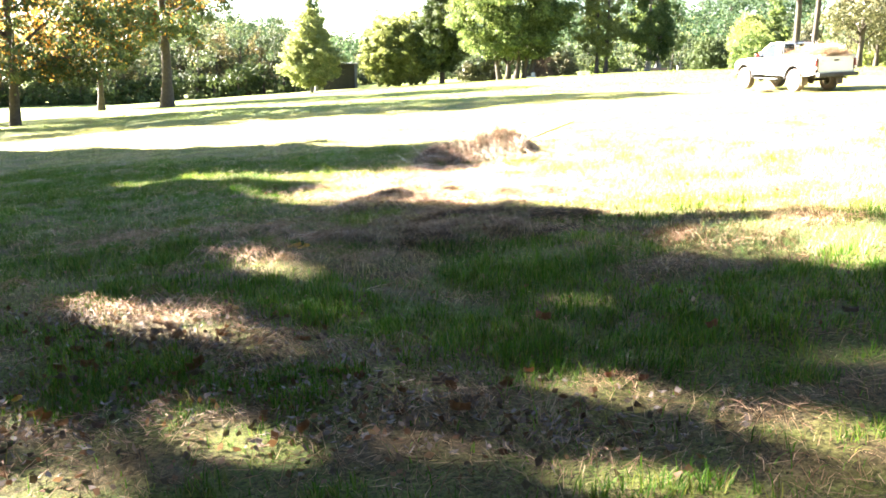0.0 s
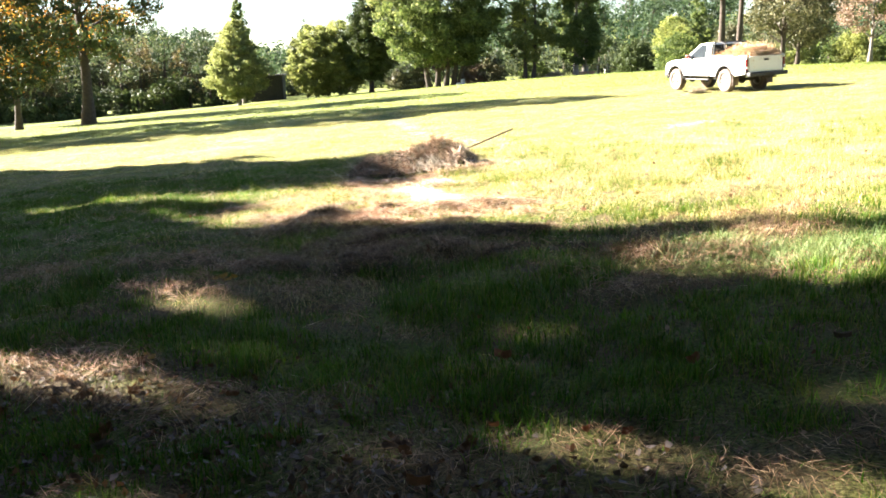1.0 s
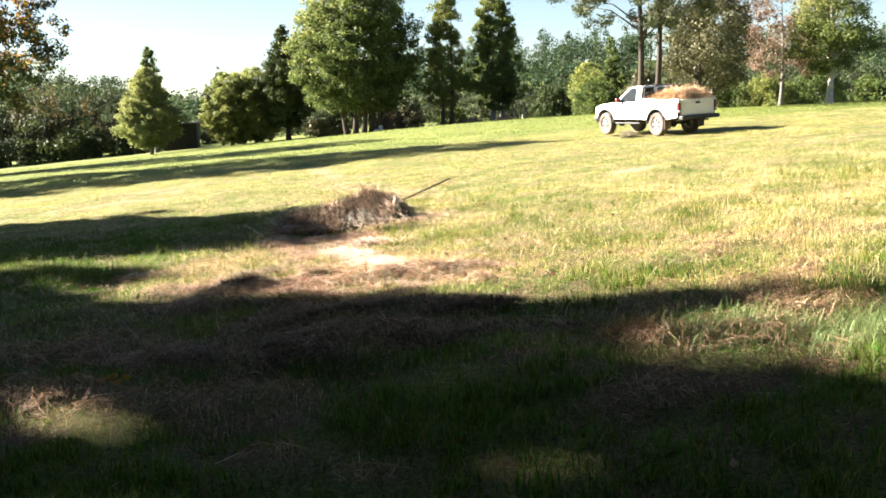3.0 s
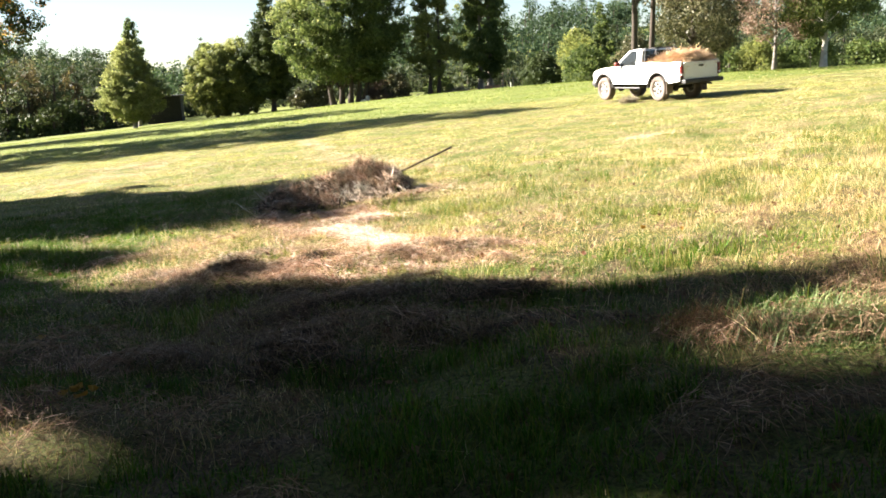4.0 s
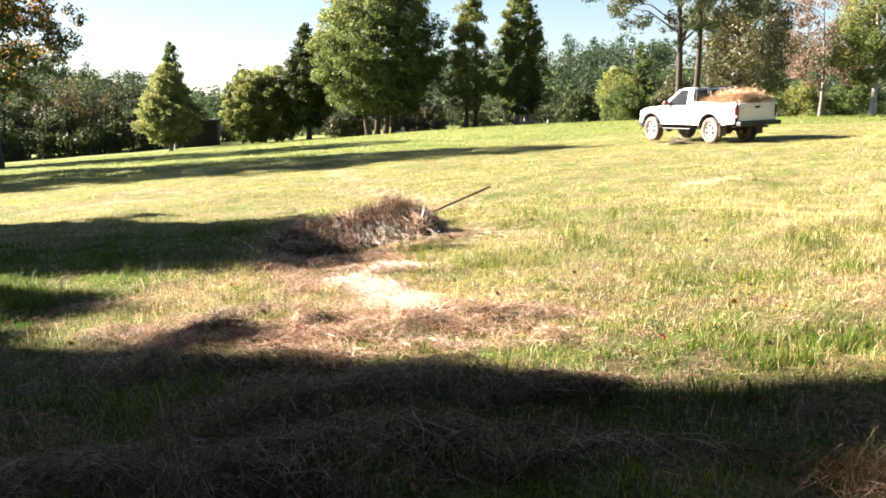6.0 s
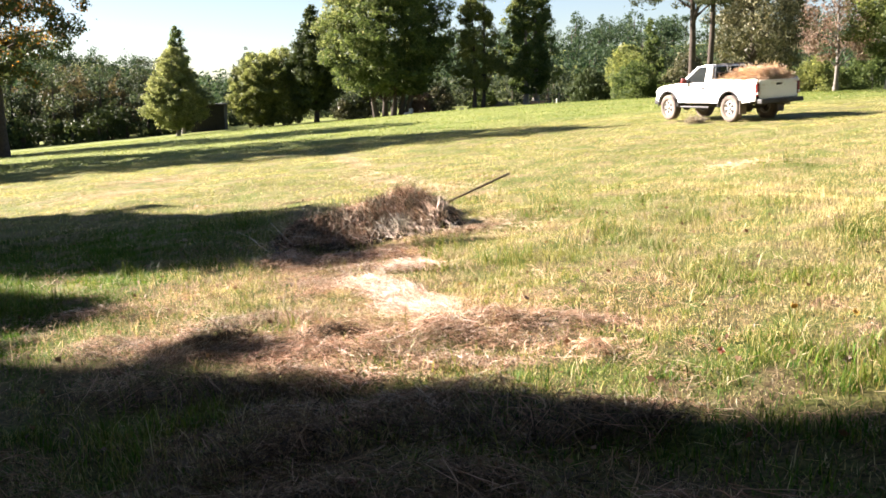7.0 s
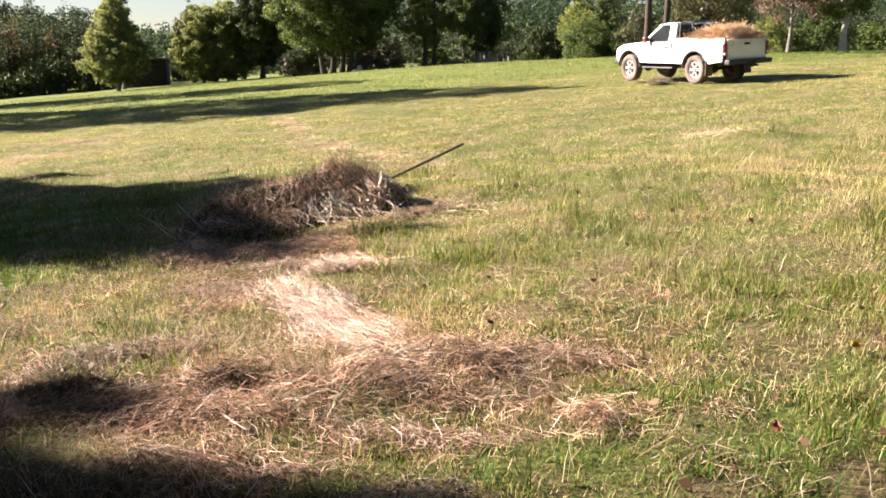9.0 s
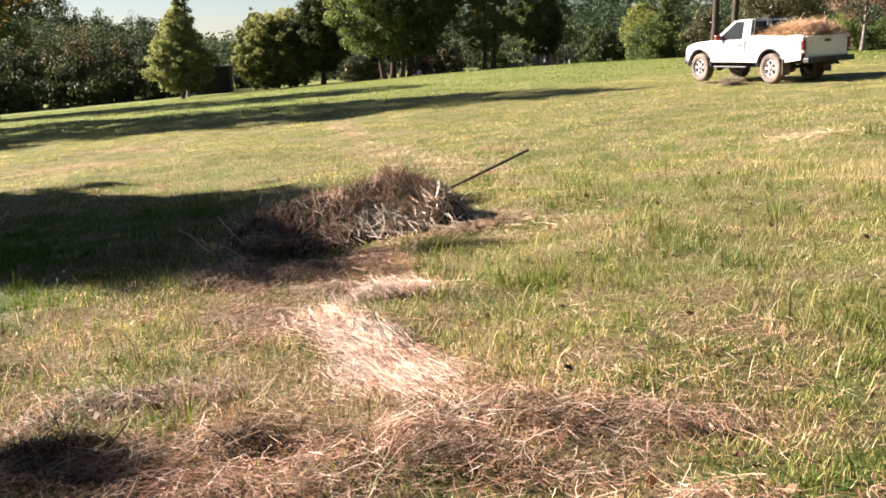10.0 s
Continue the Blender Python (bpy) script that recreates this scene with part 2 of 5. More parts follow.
def part_mesh(name, me, material, parent=None, label="", smooth=False):
    me.materials.append(material)
    if smooth:
        me.polygons.foreach_set("use_smooth", np.ones(len(me.polygons), dtype=bool))
    ob = new(name, me)
    if parent:
        ob.parent = parent
    return tagged(ob, label)


def thing(name, m, label, category, group="", kind=""):
    ob = new(name)
    ob.matrix_world = m
    return tagged(ob, label, category, group, kind)


def box(bm, lo, hi, bevel=0.0, segments=2):
    """A box between two corners, its edges rounded."""
    lo, hi = Vector(lo), Vector(hi)
    made = bmesh.ops.create_cube(bm, size=1.0, matrix=Matrix.Translation((lo + hi) / 2) @ Matrix.Diagonal((*(hi - lo), 1)))
    if bevel:
        edges = list({e for v in made["verts"] for e in v.link_edges})
        bmesh.ops.bevel(bm, geom=edges, offset=bevel, segments=segments, affect="EDGES", profile=0.5)


def boxed(*args, bevel=0.01):
    bm = bmesh.new()
    for lo, hi in zip(args[::2], args[1::2]):
        box(bm, lo, hi, bevel)
    return bm


def tube_arrays(points, radii, sides=8):
    """Rings along a line; returns vertices and quads."""
    pts, rad = np.asarray(points, float), np.asarray(radii, float)
    way = np.gradient(pts, axis=0)
    way /= np.linalg.norm(way, axis=1)[:, None] + 1e-9
    ref = np.where(np.abs(way[:, 2:3]) > 0.9, [[1.0, 0, 0]], [[0, 0, 1.0]])
    a = np.cross(way, ref)
    a /= np.linalg.norm(a, axis=1)[:, None]
    b = np.cross(way, a)
    th = np.linspace(0, 2 * np.pi, sides, endpoint=False)
    v = (pts[:, None] + rad[:, None, None] * (np.cos(th)[None, :, None] * a[:, None] + np.sin(th)[None, :, None] * b[:, None])).reshape(-1, 3)
    i, j = np.meshgrid(np.arange(len(pts) - 1), np.arange(sides), indexing="ij")
    j2 = (j + 1) % sides
    q = np.stack([i * sides + j, i * sides + j2, (i + 1) * sides + j2, (i + 1) * sides + j], -1).reshape(-1, 4)
    return v, q


def tubes_mesh(name, lines, sides=8):
    vs, qs, n = [], [], 0
    for pts, rad in lines:
        v, q = tube_arrays(pts, rad, sides)
        vs.append(v)
        qs.append(q + n)
        n += len(v)
    return quads_mesh(name, np.concatenate(vs), np.concatenate(qs))


def tubes(bm, lines, sides=8, cap=True):
    for pts, rad in lines:
        v, q = tube_arrays(pts, rad, sides)
        made = [bm.verts.new(p) for p in v]
        for f in q:
            bm.faces.new([made[k] for k in f])
        if cap:
            bm.faces.new(made[:sides])
            bm.faces.new(made[-sides:])


def lathe(bm, profile, axis_y=True, sides=28, closed=False):
    """Turns (radius, along) pairs round the y axis."""
    rings = []
    for r, a in profile:
        rings.append([bm.verts.new((r * math.cos(2 * math.pi * k / sides), a, r * math.sin(2 * math.pi * k / sides))) for k in range(sides)])
    pairs = list(zip(rings, rings[1:])) + ([(rings[-1], rings[0])] if closed else [])
    for r0, r1 in pairs:
        for k in range(sides):
            bm.faces.new((r0[k], r0[(k + 1) % sides], r1[(k + 1) % sides], r1[k]))
    if not closed:
        bm.faces.new(rings[0])
        bm.faces.new(rings[-1])


def leaf_mesh(name, centres, size, rng, outward=None, aspect=0.6, flat=0.0, tri=False):
    """Small pointed leaves at the centres, turned at random or partly outward; tri: three corners, for leaves far off."""
    n = len(centres)
    nrm = rng.normal(size=(n, 3))
    if outward is not None:
        nrm += 1.9 * outward
    nrm[:, 2] += flat
    nrm /= np.linalg.norm(nrm, axis=1)[:, None] + 1e-9
    t = np.cross(nrm, rng.normal(size=(n, 3)))
    t /= np.linalg.norm(t, axis=1)[:, None] + 1e-9
    b = np.cross(nrm, t)
    s = (size * rng.uniform(0.6, 1.35, n))[:, None]
    droop = nrm * s * 0.12
    if tri:
        v = np.stack([centres - t * s * 0.5 - b * s * aspect * 0.5, centres - t * s * 0.3 + b * s * aspect * 0.6, centres + t * s * 0.6], 1).reshape(-1, 3)
        return mesh_of(name, v, np.arange(3 * n), np.arange(n) * 3, np.full(n, 3))
    v = np.stack([centres - t * s * 0.5, centres - b * s * aspect * 0.5 - droop, centres + t * s * 0.5, centres + b * s * aspect * 0.5 - droop], 1).reshape(-1, 3)
    return quads_mesh(name, v, np.arange(4 * n).reshape(-1, 4))


def envelope(shape, f):
    """Relative crown radius at the height fraction f."""
    if shape == "cone":
        return np.clip(1.05 - f, 0, 1) ** 0.6 * np.clip(f * 5 + 0.55, 0, 1)
    if shape == "egg":
        return np.clip(1.04 - f, 0, 1) ** 0.62 * np.clip(f * 3.2 + 0.32, 0, 1) * 1.04
    if shape == "column":
        return np.clip(1.05 - f ** 2.2, 0, 1) * np.clip(f * 4 + 0.45, 0, 1)
    if shape == "bush":
        return np.sqrt(np.clip(1 - (f * 0.98) ** 2, 0, 1))
    return np.sqrt(np.clip(1 - (2 * f - 0.92) ** 2 / 1.17, 0, 1))


def crown_points(rng, shape, base, top, radius, clumps, leaves, lump, hollow=0.35):
    """Leaves gathered in uneven clumps inside the crown's outline: centres and outward ways."""
    f = rng.uniform(0, 1, clumps * 3) if shape != "cone" else rng.beta(1.0, 1.35, clumps * 3)
    r = envelope(shape, f)
    keep = rng.uniform(0, 1, clumps * 3) < np.clip(r + 0.25, 0, 1)
    f, r = f[keep][:clumps], r[keep][:clumps]
    n = len(f)
    th, rr = rng.uniform(0, 2 * np.pi, n), np.sqrt(rng.uniform(hollow ** 2, 1, n))
    wob = rng.uniform(0.78, 1.14, n)
    c = np.stack([radius * r * rr * wob * np.cos(th), radius * r * rr * wob * np.sin(th), base + (top - base) * f], 1)
    size = lump * rng.uniform(0.55, 1.25, n) * np.clip(0.55 + 0.55 * r, 0.4, 1.1)
    pick = rng.choice(n, leaves, p=size ** 2 / (size ** 2).sum())
    d = rng.normal(size=(leaves, 3))
    d /= np.linalg.norm(d, axis=1)[:, None]
    rad = size[pick] * rng.uniform(0.25, 1.0, leaves) ** 0.5
    stretch = np.array([1.0, 1.0, 0.78])
    p = c[pick] + d * rad[:, None] * stretch
    p[:, 2] += -0.10 * size[pick] * (np.hypot(d[:, 0], d[:, 1]) ** 2)
    return p, d, c, size


GROUPS = {
    "shade_tree": "shade trees beside the field", "pine_tree": "pines behind the truck", "maple_tree": "maples round the field",
    "oak_tree": "oaks round the field", "poplar_tree": "poplars at the field's end", "slender_tree": "slender trees at the field's edge",
    "shrub": "shrubs along the field's edge"}


def tree(name, x, y, h, radius, base, shape, leaf_mat, bark, label, leaf=0.45, leaves=6000, clumps=60, lump=1.4, trunk=0.3, stems=((0, 0, 0, 0),), seed=1, tall=0.9, limbs=14, hollow=0.35, second=None, group="", sink=0.15, aspect=0.6, fine=True, gaps=()):
    """A tree on the field: tapered stems, limbs into the clumps, and a crown of single leaves. stems: foot offset and lean per stem.
    fine: many small leaves in small clumps; gaps: openings right through the crown, as (across, up, radius)."""
    if fine:
        leaf, leaves, clumps, lump = leaf * 0.66, int(leaves * 2.1), int(clumps * 2.2), lump * 0.72
    rng = np.random.default_rng(seed)
    root = thing(name, Matrix.Translation((x, y, ground_at(x, y) - sink)), label, "tree" if "tree" in name or "pine" in name else "shrub", group or GROUPS.get(name, ""))
    pts, out, c, size = crown_points(rng, shape, base, h, radius, clumps, leaves, lump, hollow)
    stray = rng.uniform(0, 1, len(pts)) < 0.10
    pts = pts + np.where(stray, 1.0, 0.0)[:, None] * rng.normal(0, 0.45 * lump, pts.shape)
    for across, up, r in gaps:
        ring = np.hypot(pts[:, 1] - across + 0.511 * pts[:, 0], pts[:, 2] - up + 0.548 * pts[:, 0])
        keep = ring > 0.42 * leaf + r * (0.65 + 0.5 * value_noise(pts[:, 1] * 3, pts[:, 2] * 3, 1.0, seed))
        keep |= rng.uniform(0, 1, len(pts)) < 0.07
        pts, out = pts[keep], out[keep]
    mains = []
    for sx, sy, lx, ly in stems:
        k = np.linspace(0, 1, 9)
        hh = h * tall * rng.uniform(0.86, 1.0)
        line = np.stack([sx + lx * k + 0.010 * h * np.sin(5 * k + sx), sy + ly * k + 0.008 * h * np.cos(4 * k + sy), hh * k], 1)
        rad = trunk * (1 - 0.88 * k ** 0.9)
        rad[0] *= 1.35
        mains.append((line, rad))
    for main in mains:
        part_mesh("trunk", tubes_mesh("trunk", [main], 10), bark, root, "", True)
    for i in rng.choice(len(c), min(limbs, len(c)), replace=False):
        line, rad = mains[rng.integers(len(mains))]
        start = np.clip((c[i, 2] - radius * 0.35) / max(line[-1, 2], 0.1), max(0.12, 0.85 * base / h), 0.92)
        p0 = np.array([np.interp(start, np.linspace(0, 1, 9), line[:, a]) for a in range(3)])
        r0 = np.interp(start, np.linspace(0, 1, 9), rad) * 0.5
        mid = (p0 + c[i]) / 2 + np.array([0, 0, 0.08 * radius])
        limb = (np.array([p0, (p0 * 0.6 + mid * 0.4), mid, c[i]]), np.array([r0, r0 * 0.75, r0 * 0.5, r0 * 0.2]))
        part_mesh("limb", tubes_mesh("limb", [limb], 5), bark, root, "", True)
    # second: leaf colour for the sunward side; the paler ones put sunlight into colour
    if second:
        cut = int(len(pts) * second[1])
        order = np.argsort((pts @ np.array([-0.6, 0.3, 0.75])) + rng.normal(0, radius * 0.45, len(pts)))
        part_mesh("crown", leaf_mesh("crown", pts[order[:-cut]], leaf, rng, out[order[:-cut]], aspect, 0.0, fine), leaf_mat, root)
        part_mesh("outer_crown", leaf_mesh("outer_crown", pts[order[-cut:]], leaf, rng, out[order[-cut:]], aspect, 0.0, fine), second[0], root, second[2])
    else:
        part_mesh("crown", leaf_mesh("crown", pts, leaf, rng, out, aspect, 0.0, True), leaf_mat, root)
    return root


def value_noise(x, y, scale, seed):
    """Smooth noise from 0 to 1 on the plan."""
    rng = np.random.default_rng(seed)
    grid = rng.uniform(0, 1, (97, 97))
    u, v = np.asarray(x) * scale + 40.3, np.asarray(y) * scale + 7.7
    i, j = np.floor(u).astype(int), np.floor(v).astype(int)
    fu, fv = u - i, v - j
    fu, fv = fu * fu * (3 - 2 * fu), fv * fv * (3 - 2 * fv)
    g = lambda a, b: grid[a % 97, b % 97]
    return (g(i, j) * (1 - fu) + g(i + 1, j) * fu) * (1 - fv) + (g(i, j + 1) * (1 - fu) + g(i + 1, j + 1) * fu) * fv


def blades_mesh(name, x, y, z, tall, wide, lean, heading, rng, two=True):
    """Blades of grass: a bent strip that ends in a point. lean: how far the tip lies over, in parts of its length."""
    n = len(x)
    foot = np.stack([x, y, z], 1)
    side = np.stack([-np.sin(heading), np.cos(heading), np.zeros(n)], 1) * (wide * 0.5)[:, None]
    ahead = np.stack([np.cos(heading), np.sin(heading), np.zeros(n)], 1)
    up = np.sqrt(np.clip(1 - lean ** 2, 0.0, 1))
    tip = foot + ahead * (tall * lean)[:, None] + np.array([0, 0, 1.0]) * (tall * up)[:, None]
    if not two:
        v = np.stack([foot - side, foot + side, tip], 1).reshape(-1, 3)
        return mesh_of(name, v, np.arange(3 * n), np.arange(n) * 3, np.full(n, 3))
    mid = foot + ahead * (tall * lean * 0.32)[:, None] + np.array([0, 0, 1.0]) * (tall * (up * 0.6 + 0.02))[:, None]
    v = np.stack([foot - side, foot + side, mid + side * 0.8, mid - side * 0.8, tip], 1).reshape(-1, 3)
    k = np.arange(n)[:, None] * 5
    loops = np.concatenate([k + np.array([[0, 1, 2, 3]]), k + np.array([[3, 2, 4]])], 1).ravel()
    totals = np.tile([4, 3], n)
    starts = np.concatenate([[0], np.cumsum(totals)[:-1]])
    return mesh_of(name, v, loops, starts, totals)


def wisps_mesh(name, c, heading, length, curl, tilt, wide, rng, pieces=2):
    """Long stalks that curve as they lie: strips of a few pieces. curl: radians turned along the stalk."""
    n = len(c)
    m = pieces + 1
    s = np.linspace(-0.5, 0.5, m)
    a = heading[:, None] + curl[:, None] * s
    x = np.cumsum(np.cos(a), 1) * length[:, None] / m
    y = np.sin(a).cumsum(1) * length[:, None] / m
    arch = (0.25 - s ** 2)[None] * (np.abs(curl) * 0.16 * length)[:, None] + s[None] * (tilt * length)[:, None]
    p = np.stack([x - x.mean(1)[:, None], y - y.mean(1)[:, None], arch], -1) + c[:, None]
    side = np.stack([-np.sin(a), np.cos(a), rng.normal(0, 0.6, (n, 1)) + np.zeros_like(a)], -1)
    side /= np.linalg.norm(side, axis=2)[:, :, None]
    w = (wide * 0.5)[:, None, None] * np.interp(s, [-0.5, 0.0, 0.5], [0.8, 1.0, 0.35])[None, :, None]
    v = np.stack([p - side * w, p + side * w], 2).reshape(-1, 3)
    k = np.arange(n)[:, None] * 2 * m
    q = np.concatenate([k + np.array([[2 * i, 2 * i + 1, 2 * i + 3, 2 * i + 2]]) for i in range(pieces)], 1).reshape(-1, 4)
    return quads_mesh(name, v, q)


def strands_mesh(name, p0, p1, sag, wide, rng):
    """Straws: thin two-piece strips between two points, bowed in the middle."""
    n = len(p0)
    way = p1 - p0
    side = np.cross(way, rng.normal(size=(n, 3)))
    side /= np.linalg.norm(side, axis=1)[:, None] + 1e-9
    side *= (wide * 0.5)[:, None]
    mid = (p0 + p1) / 2 + sag
    v = np.stack([p0 - side, p0 + side, mid + side, mid - side, p1 + side * 0.5, p1 - side * 0.5], 1).reshape(-1, 3)
    k = np.arange(n)[:, None] * 6
    q = np.concatenate([k + np.array([[0, 1, 2, 3]]), k + np.array([[3, 2, 4, 5]])], 1).reshape(-1, 4)
    return quads_mesh(name, v, q)

# ---- the land ----
def build_ground():
    """One sheet, fine near the walk and coarse towards the horizon."""
    gx = np.unique(np.concatenate([np.linspace(-900, -70, 24), np.linspace(-70, -9, 26), np.linspace(-9, 11, 130), np.linspace(11, 90, 36), np.linspace(90, 900, 16)]))
    gy = np.unique(np.concatenate([np.linspace(-300, -8, 14), np.linspace(-8, 1, 20), np.linspace(1, 24, 150), np.linspace(24, 90, 46), np.linspace(90, 420, 44), np.linspace(420, 1500, 16)]))
    X, Y = np.meshgrid(gx, gy)
    v = np.stack([X, Y, height(X, Y)], -1).reshape(-1, 3)
    i, j = np.meshgrid(np.arange(len(gy) - 1), np.arange(len(gx) - 1), indexing="ij")
    w = len(gx)
    q = np.stack([i * w + j, i * w + j + 1, (i + 1) * w + j + 1, (i + 1) * w + j], -1).reshape(-1, 4)
    ob = part_mesh("ground", quads_mesh("ground", v, q), FIELD, None, "", True)
    tagged(ob, "gently sloping mown field of dry and green grass", "ground", "", "structure")


build_ground()


# ---- the trees that stand in and round the field ----
def build_field_trees():
    tree("poplar_tree", -23.0, 160, 13.8, 5.9, 1.3, "egg", LEAF_PALE, BARK_GREY, "young yellow-green poplar with a pointed crown at the field's end", 0.40, 30000, 300, 0.85, 0.32, seed=11, limbs=20)
    tree("poplar_tree", -23.9, 172, 18.6, 3.0, 4.0, "column", LEAF_GREEN, BARK_GREY, "dark green pointed poplar behind a lighter one", 0.42, 8500, 80, 0.9, 0.3, seed=12)
    tree("maple_tree", -10.6, 166, 12.3, 4.7, 0.6, "round", LEAF_POPLAR, BARK_GREY, "rounded green maple leafy down to the grass", 0.43, 19000, 200, 0.95, 0.28, seed=13, second=(LEAF_PALE, 0.3, "paler leaves with sunlight in their colour"))
    tree("maple_tree", -6.6, 166, 12.6, 5.0, 0.6, "round", LEAF_POPLAR, BARK_GREY, "rounded green maple leafy down to the grass", 0.43, 19000, 200, 0.95, 0.28, seed=14, second=(LEAF_PALE, 0.3, "paler leaves with sunlight in their colour"))
    tree("cedar_tree", -12.6, 172, 14.6, 1.5, 3.0, "cone", LEAF_DARK, BARK, "narrow dark cedar rising between the maples", 0.4, 2500, 40, 0.7, 0.2, seed=15)
    tree("oak_tree", -1.2, 163, 19.0, 4.4, 2.5, "column", LEAF_DARK, BARK, "tall dark green oak at the field's end", 0.46, 22000, 220, 1.05, 0.4, seed=16, limbs=20)
    tree("spreading_tree", 9.9, 152, 23.5, 10.3, 3.6, "round", LEAF_GREEN, BARK, "broad spreading shade tree with several grey trunks", 0.52, 54000, 500, 1.4, 0.42, ((-1.6, 0, -3.5, 0), (-0.4, 0.6, -0.6, 0.5), (0.6, -0.3, 1.2, 0), (1.7, 0.3, 3.2, 0.4), (2.7, 0.5, 5.2, 0)), seed=17, limbs=46, second=(LEAF_PALE, 0.22, "yellow-green outer leaves with sunlight in their colour"), tall=0.75)
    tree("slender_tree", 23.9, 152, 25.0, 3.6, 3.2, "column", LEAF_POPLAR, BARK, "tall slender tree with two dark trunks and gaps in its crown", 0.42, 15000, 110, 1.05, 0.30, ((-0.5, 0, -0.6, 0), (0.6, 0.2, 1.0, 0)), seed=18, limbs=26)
    tree("slender_tree", 32.0, 152, 25.5, 4.2, 2.4, "column", LEAF_GREEN, BARK_GREY, "tall tree with a grey trunk and leafy column crown", 0.44, 26000, 180, 1.1, 0.42, ((-0.5, 0, -0.5, 0), (0.7, 0.2, 0.8, 0)), seed=19, limbs=26, second=(LEAF_POPLAR, 0.2, "yellow-green outer leaves with sunlight in their colour"))
    # behind the truck
    tree("pine_tree", 19.6, 54.5, 15.5, 5.4, 5.2, "column", NEEDLE, BARK, "tall pine with a bare trunk and thin high crown", 0.34, 11000, 95, 0.75, 0.21, ((0, 0, -0.35, 0),), seed=21, limbs=18, tall=0.97, aspect=0.34)
    tree("pine_tree", 20.7, 54.9, 15.0, 5.0, 7.0, "round", NEEDLE, BARK, "tall pine with a bare trunk and thin high crown", 0.34, 9500, 85, 0.75, 0.19, ((0, 0, 0.2, 0),), seed=22, limbs=14, tall=0.97, aspect=0.34)
    tree("oak_tree", 26.8, 63, 11.5, 3.3, 2.2, "round", LEAF_OAK, BARK, "grey-green oak with a dark trunk behind the truck", 0.26, 9000, 70, 1.05, 0.2, seed=23, limbs=30)
    tree("oak_tree", 31.0, 70, 8.6, 3.0, 1.6, "round", LEAF_OAK, BARK, "grey-green oak with a dark trunk behind the truck", 0.26, 9000, 90, 1.0, 0.16, seed=24, limbs=24)
    tree("russet_tree", 37.6, 72, 10.6, 3.9, 2.6, "round", LEAF_RED, BARK_GREY, "thin russet-leaved tree with a grey trunk", 0.28, 4500, 50, 1.0, 0.17, seed=25, limbs=26)
    tree("slender_tree", 39.0, 67.5, 11.5, 3.2, 2.5, "column", LEAF_GREEN, BARK_PALE, "green tree with a pale whitish trunk", 0.28, 8500, 90, 0.9, 0.24, seed=26, limbs=24, second=(LEAF_POPLAR, 0.55, "yellow-green leaves with sunlight in their colour"))
    tree("birch_tree", 36.4, 117, 6.8, 2.7, 0.8, "round", LEAF_GREEN, BARK_GREY, "pale yellow-green birch at the field's edge", 0.34, 9000, 110, 0.9, 0.16, seed=27, limbs=26, second=(LEAF_POPLAR, 0.4, "yellow-green leaves with sunlight in their colour"))
    # on the left, half in the sun
    tree("maple_tree", -18.9, 64.0, 14.5, 5.1, 4.6, "round", LEAF_DARK, BARK, "big maple turning orange and yellow, with a thick trunk", 0.34, 10000, 80, 1.0, 0.40, seed=31, limbs=20, tall=1.0, second=(LEAF_AUTUMN, 0.62, "leaves turned orange and yellow"))
    tree("maple_tree", -25.2, 69.0, 11.0, 4.4, 3.2, "round", LEAF_DARK, BARK, "slim-trunked maple with orange and green leaves", 0.32, 9000, 90, 1.1, 0.25, seed=32, limbs=24, second=(LEAF_AUTUMN, 0.62, "leaves turned orange and yellow"))
    tree("maple_tree", -22.2, 48.5, 19.2, 7.8, 2.4, "column", LEAF_DARK, BARK, "slim-trunked maple with orange and green leaves", 0.34, 30000, 200, 1.2, 0.24, seed=33, limbs=24, second=(LEAF_AUTUMN, 0.65, "leaves turned orange and yellow"))
    # two unseen maples, placed so that their shadows fall on the low side
    tree("maple_tree", -34.0, 57.0, 9.5, 4.6, 2.6, "round", LEAF_DARK, BARK, "dense green maple added out of view to shade the field's low side", 0.34, 6000, 70, 1.2, 0.24, seed=34, limbs=16)
    tree("maple_tree", -29.0, 43.5, 11.0, 4.8, 2.6, "round", LEAF_DARK, BARK, "dense green maple added out of view to shade the field's low side", 0.34, 6000, 70, 1.2, 0.26, seed=35, limbs=16)


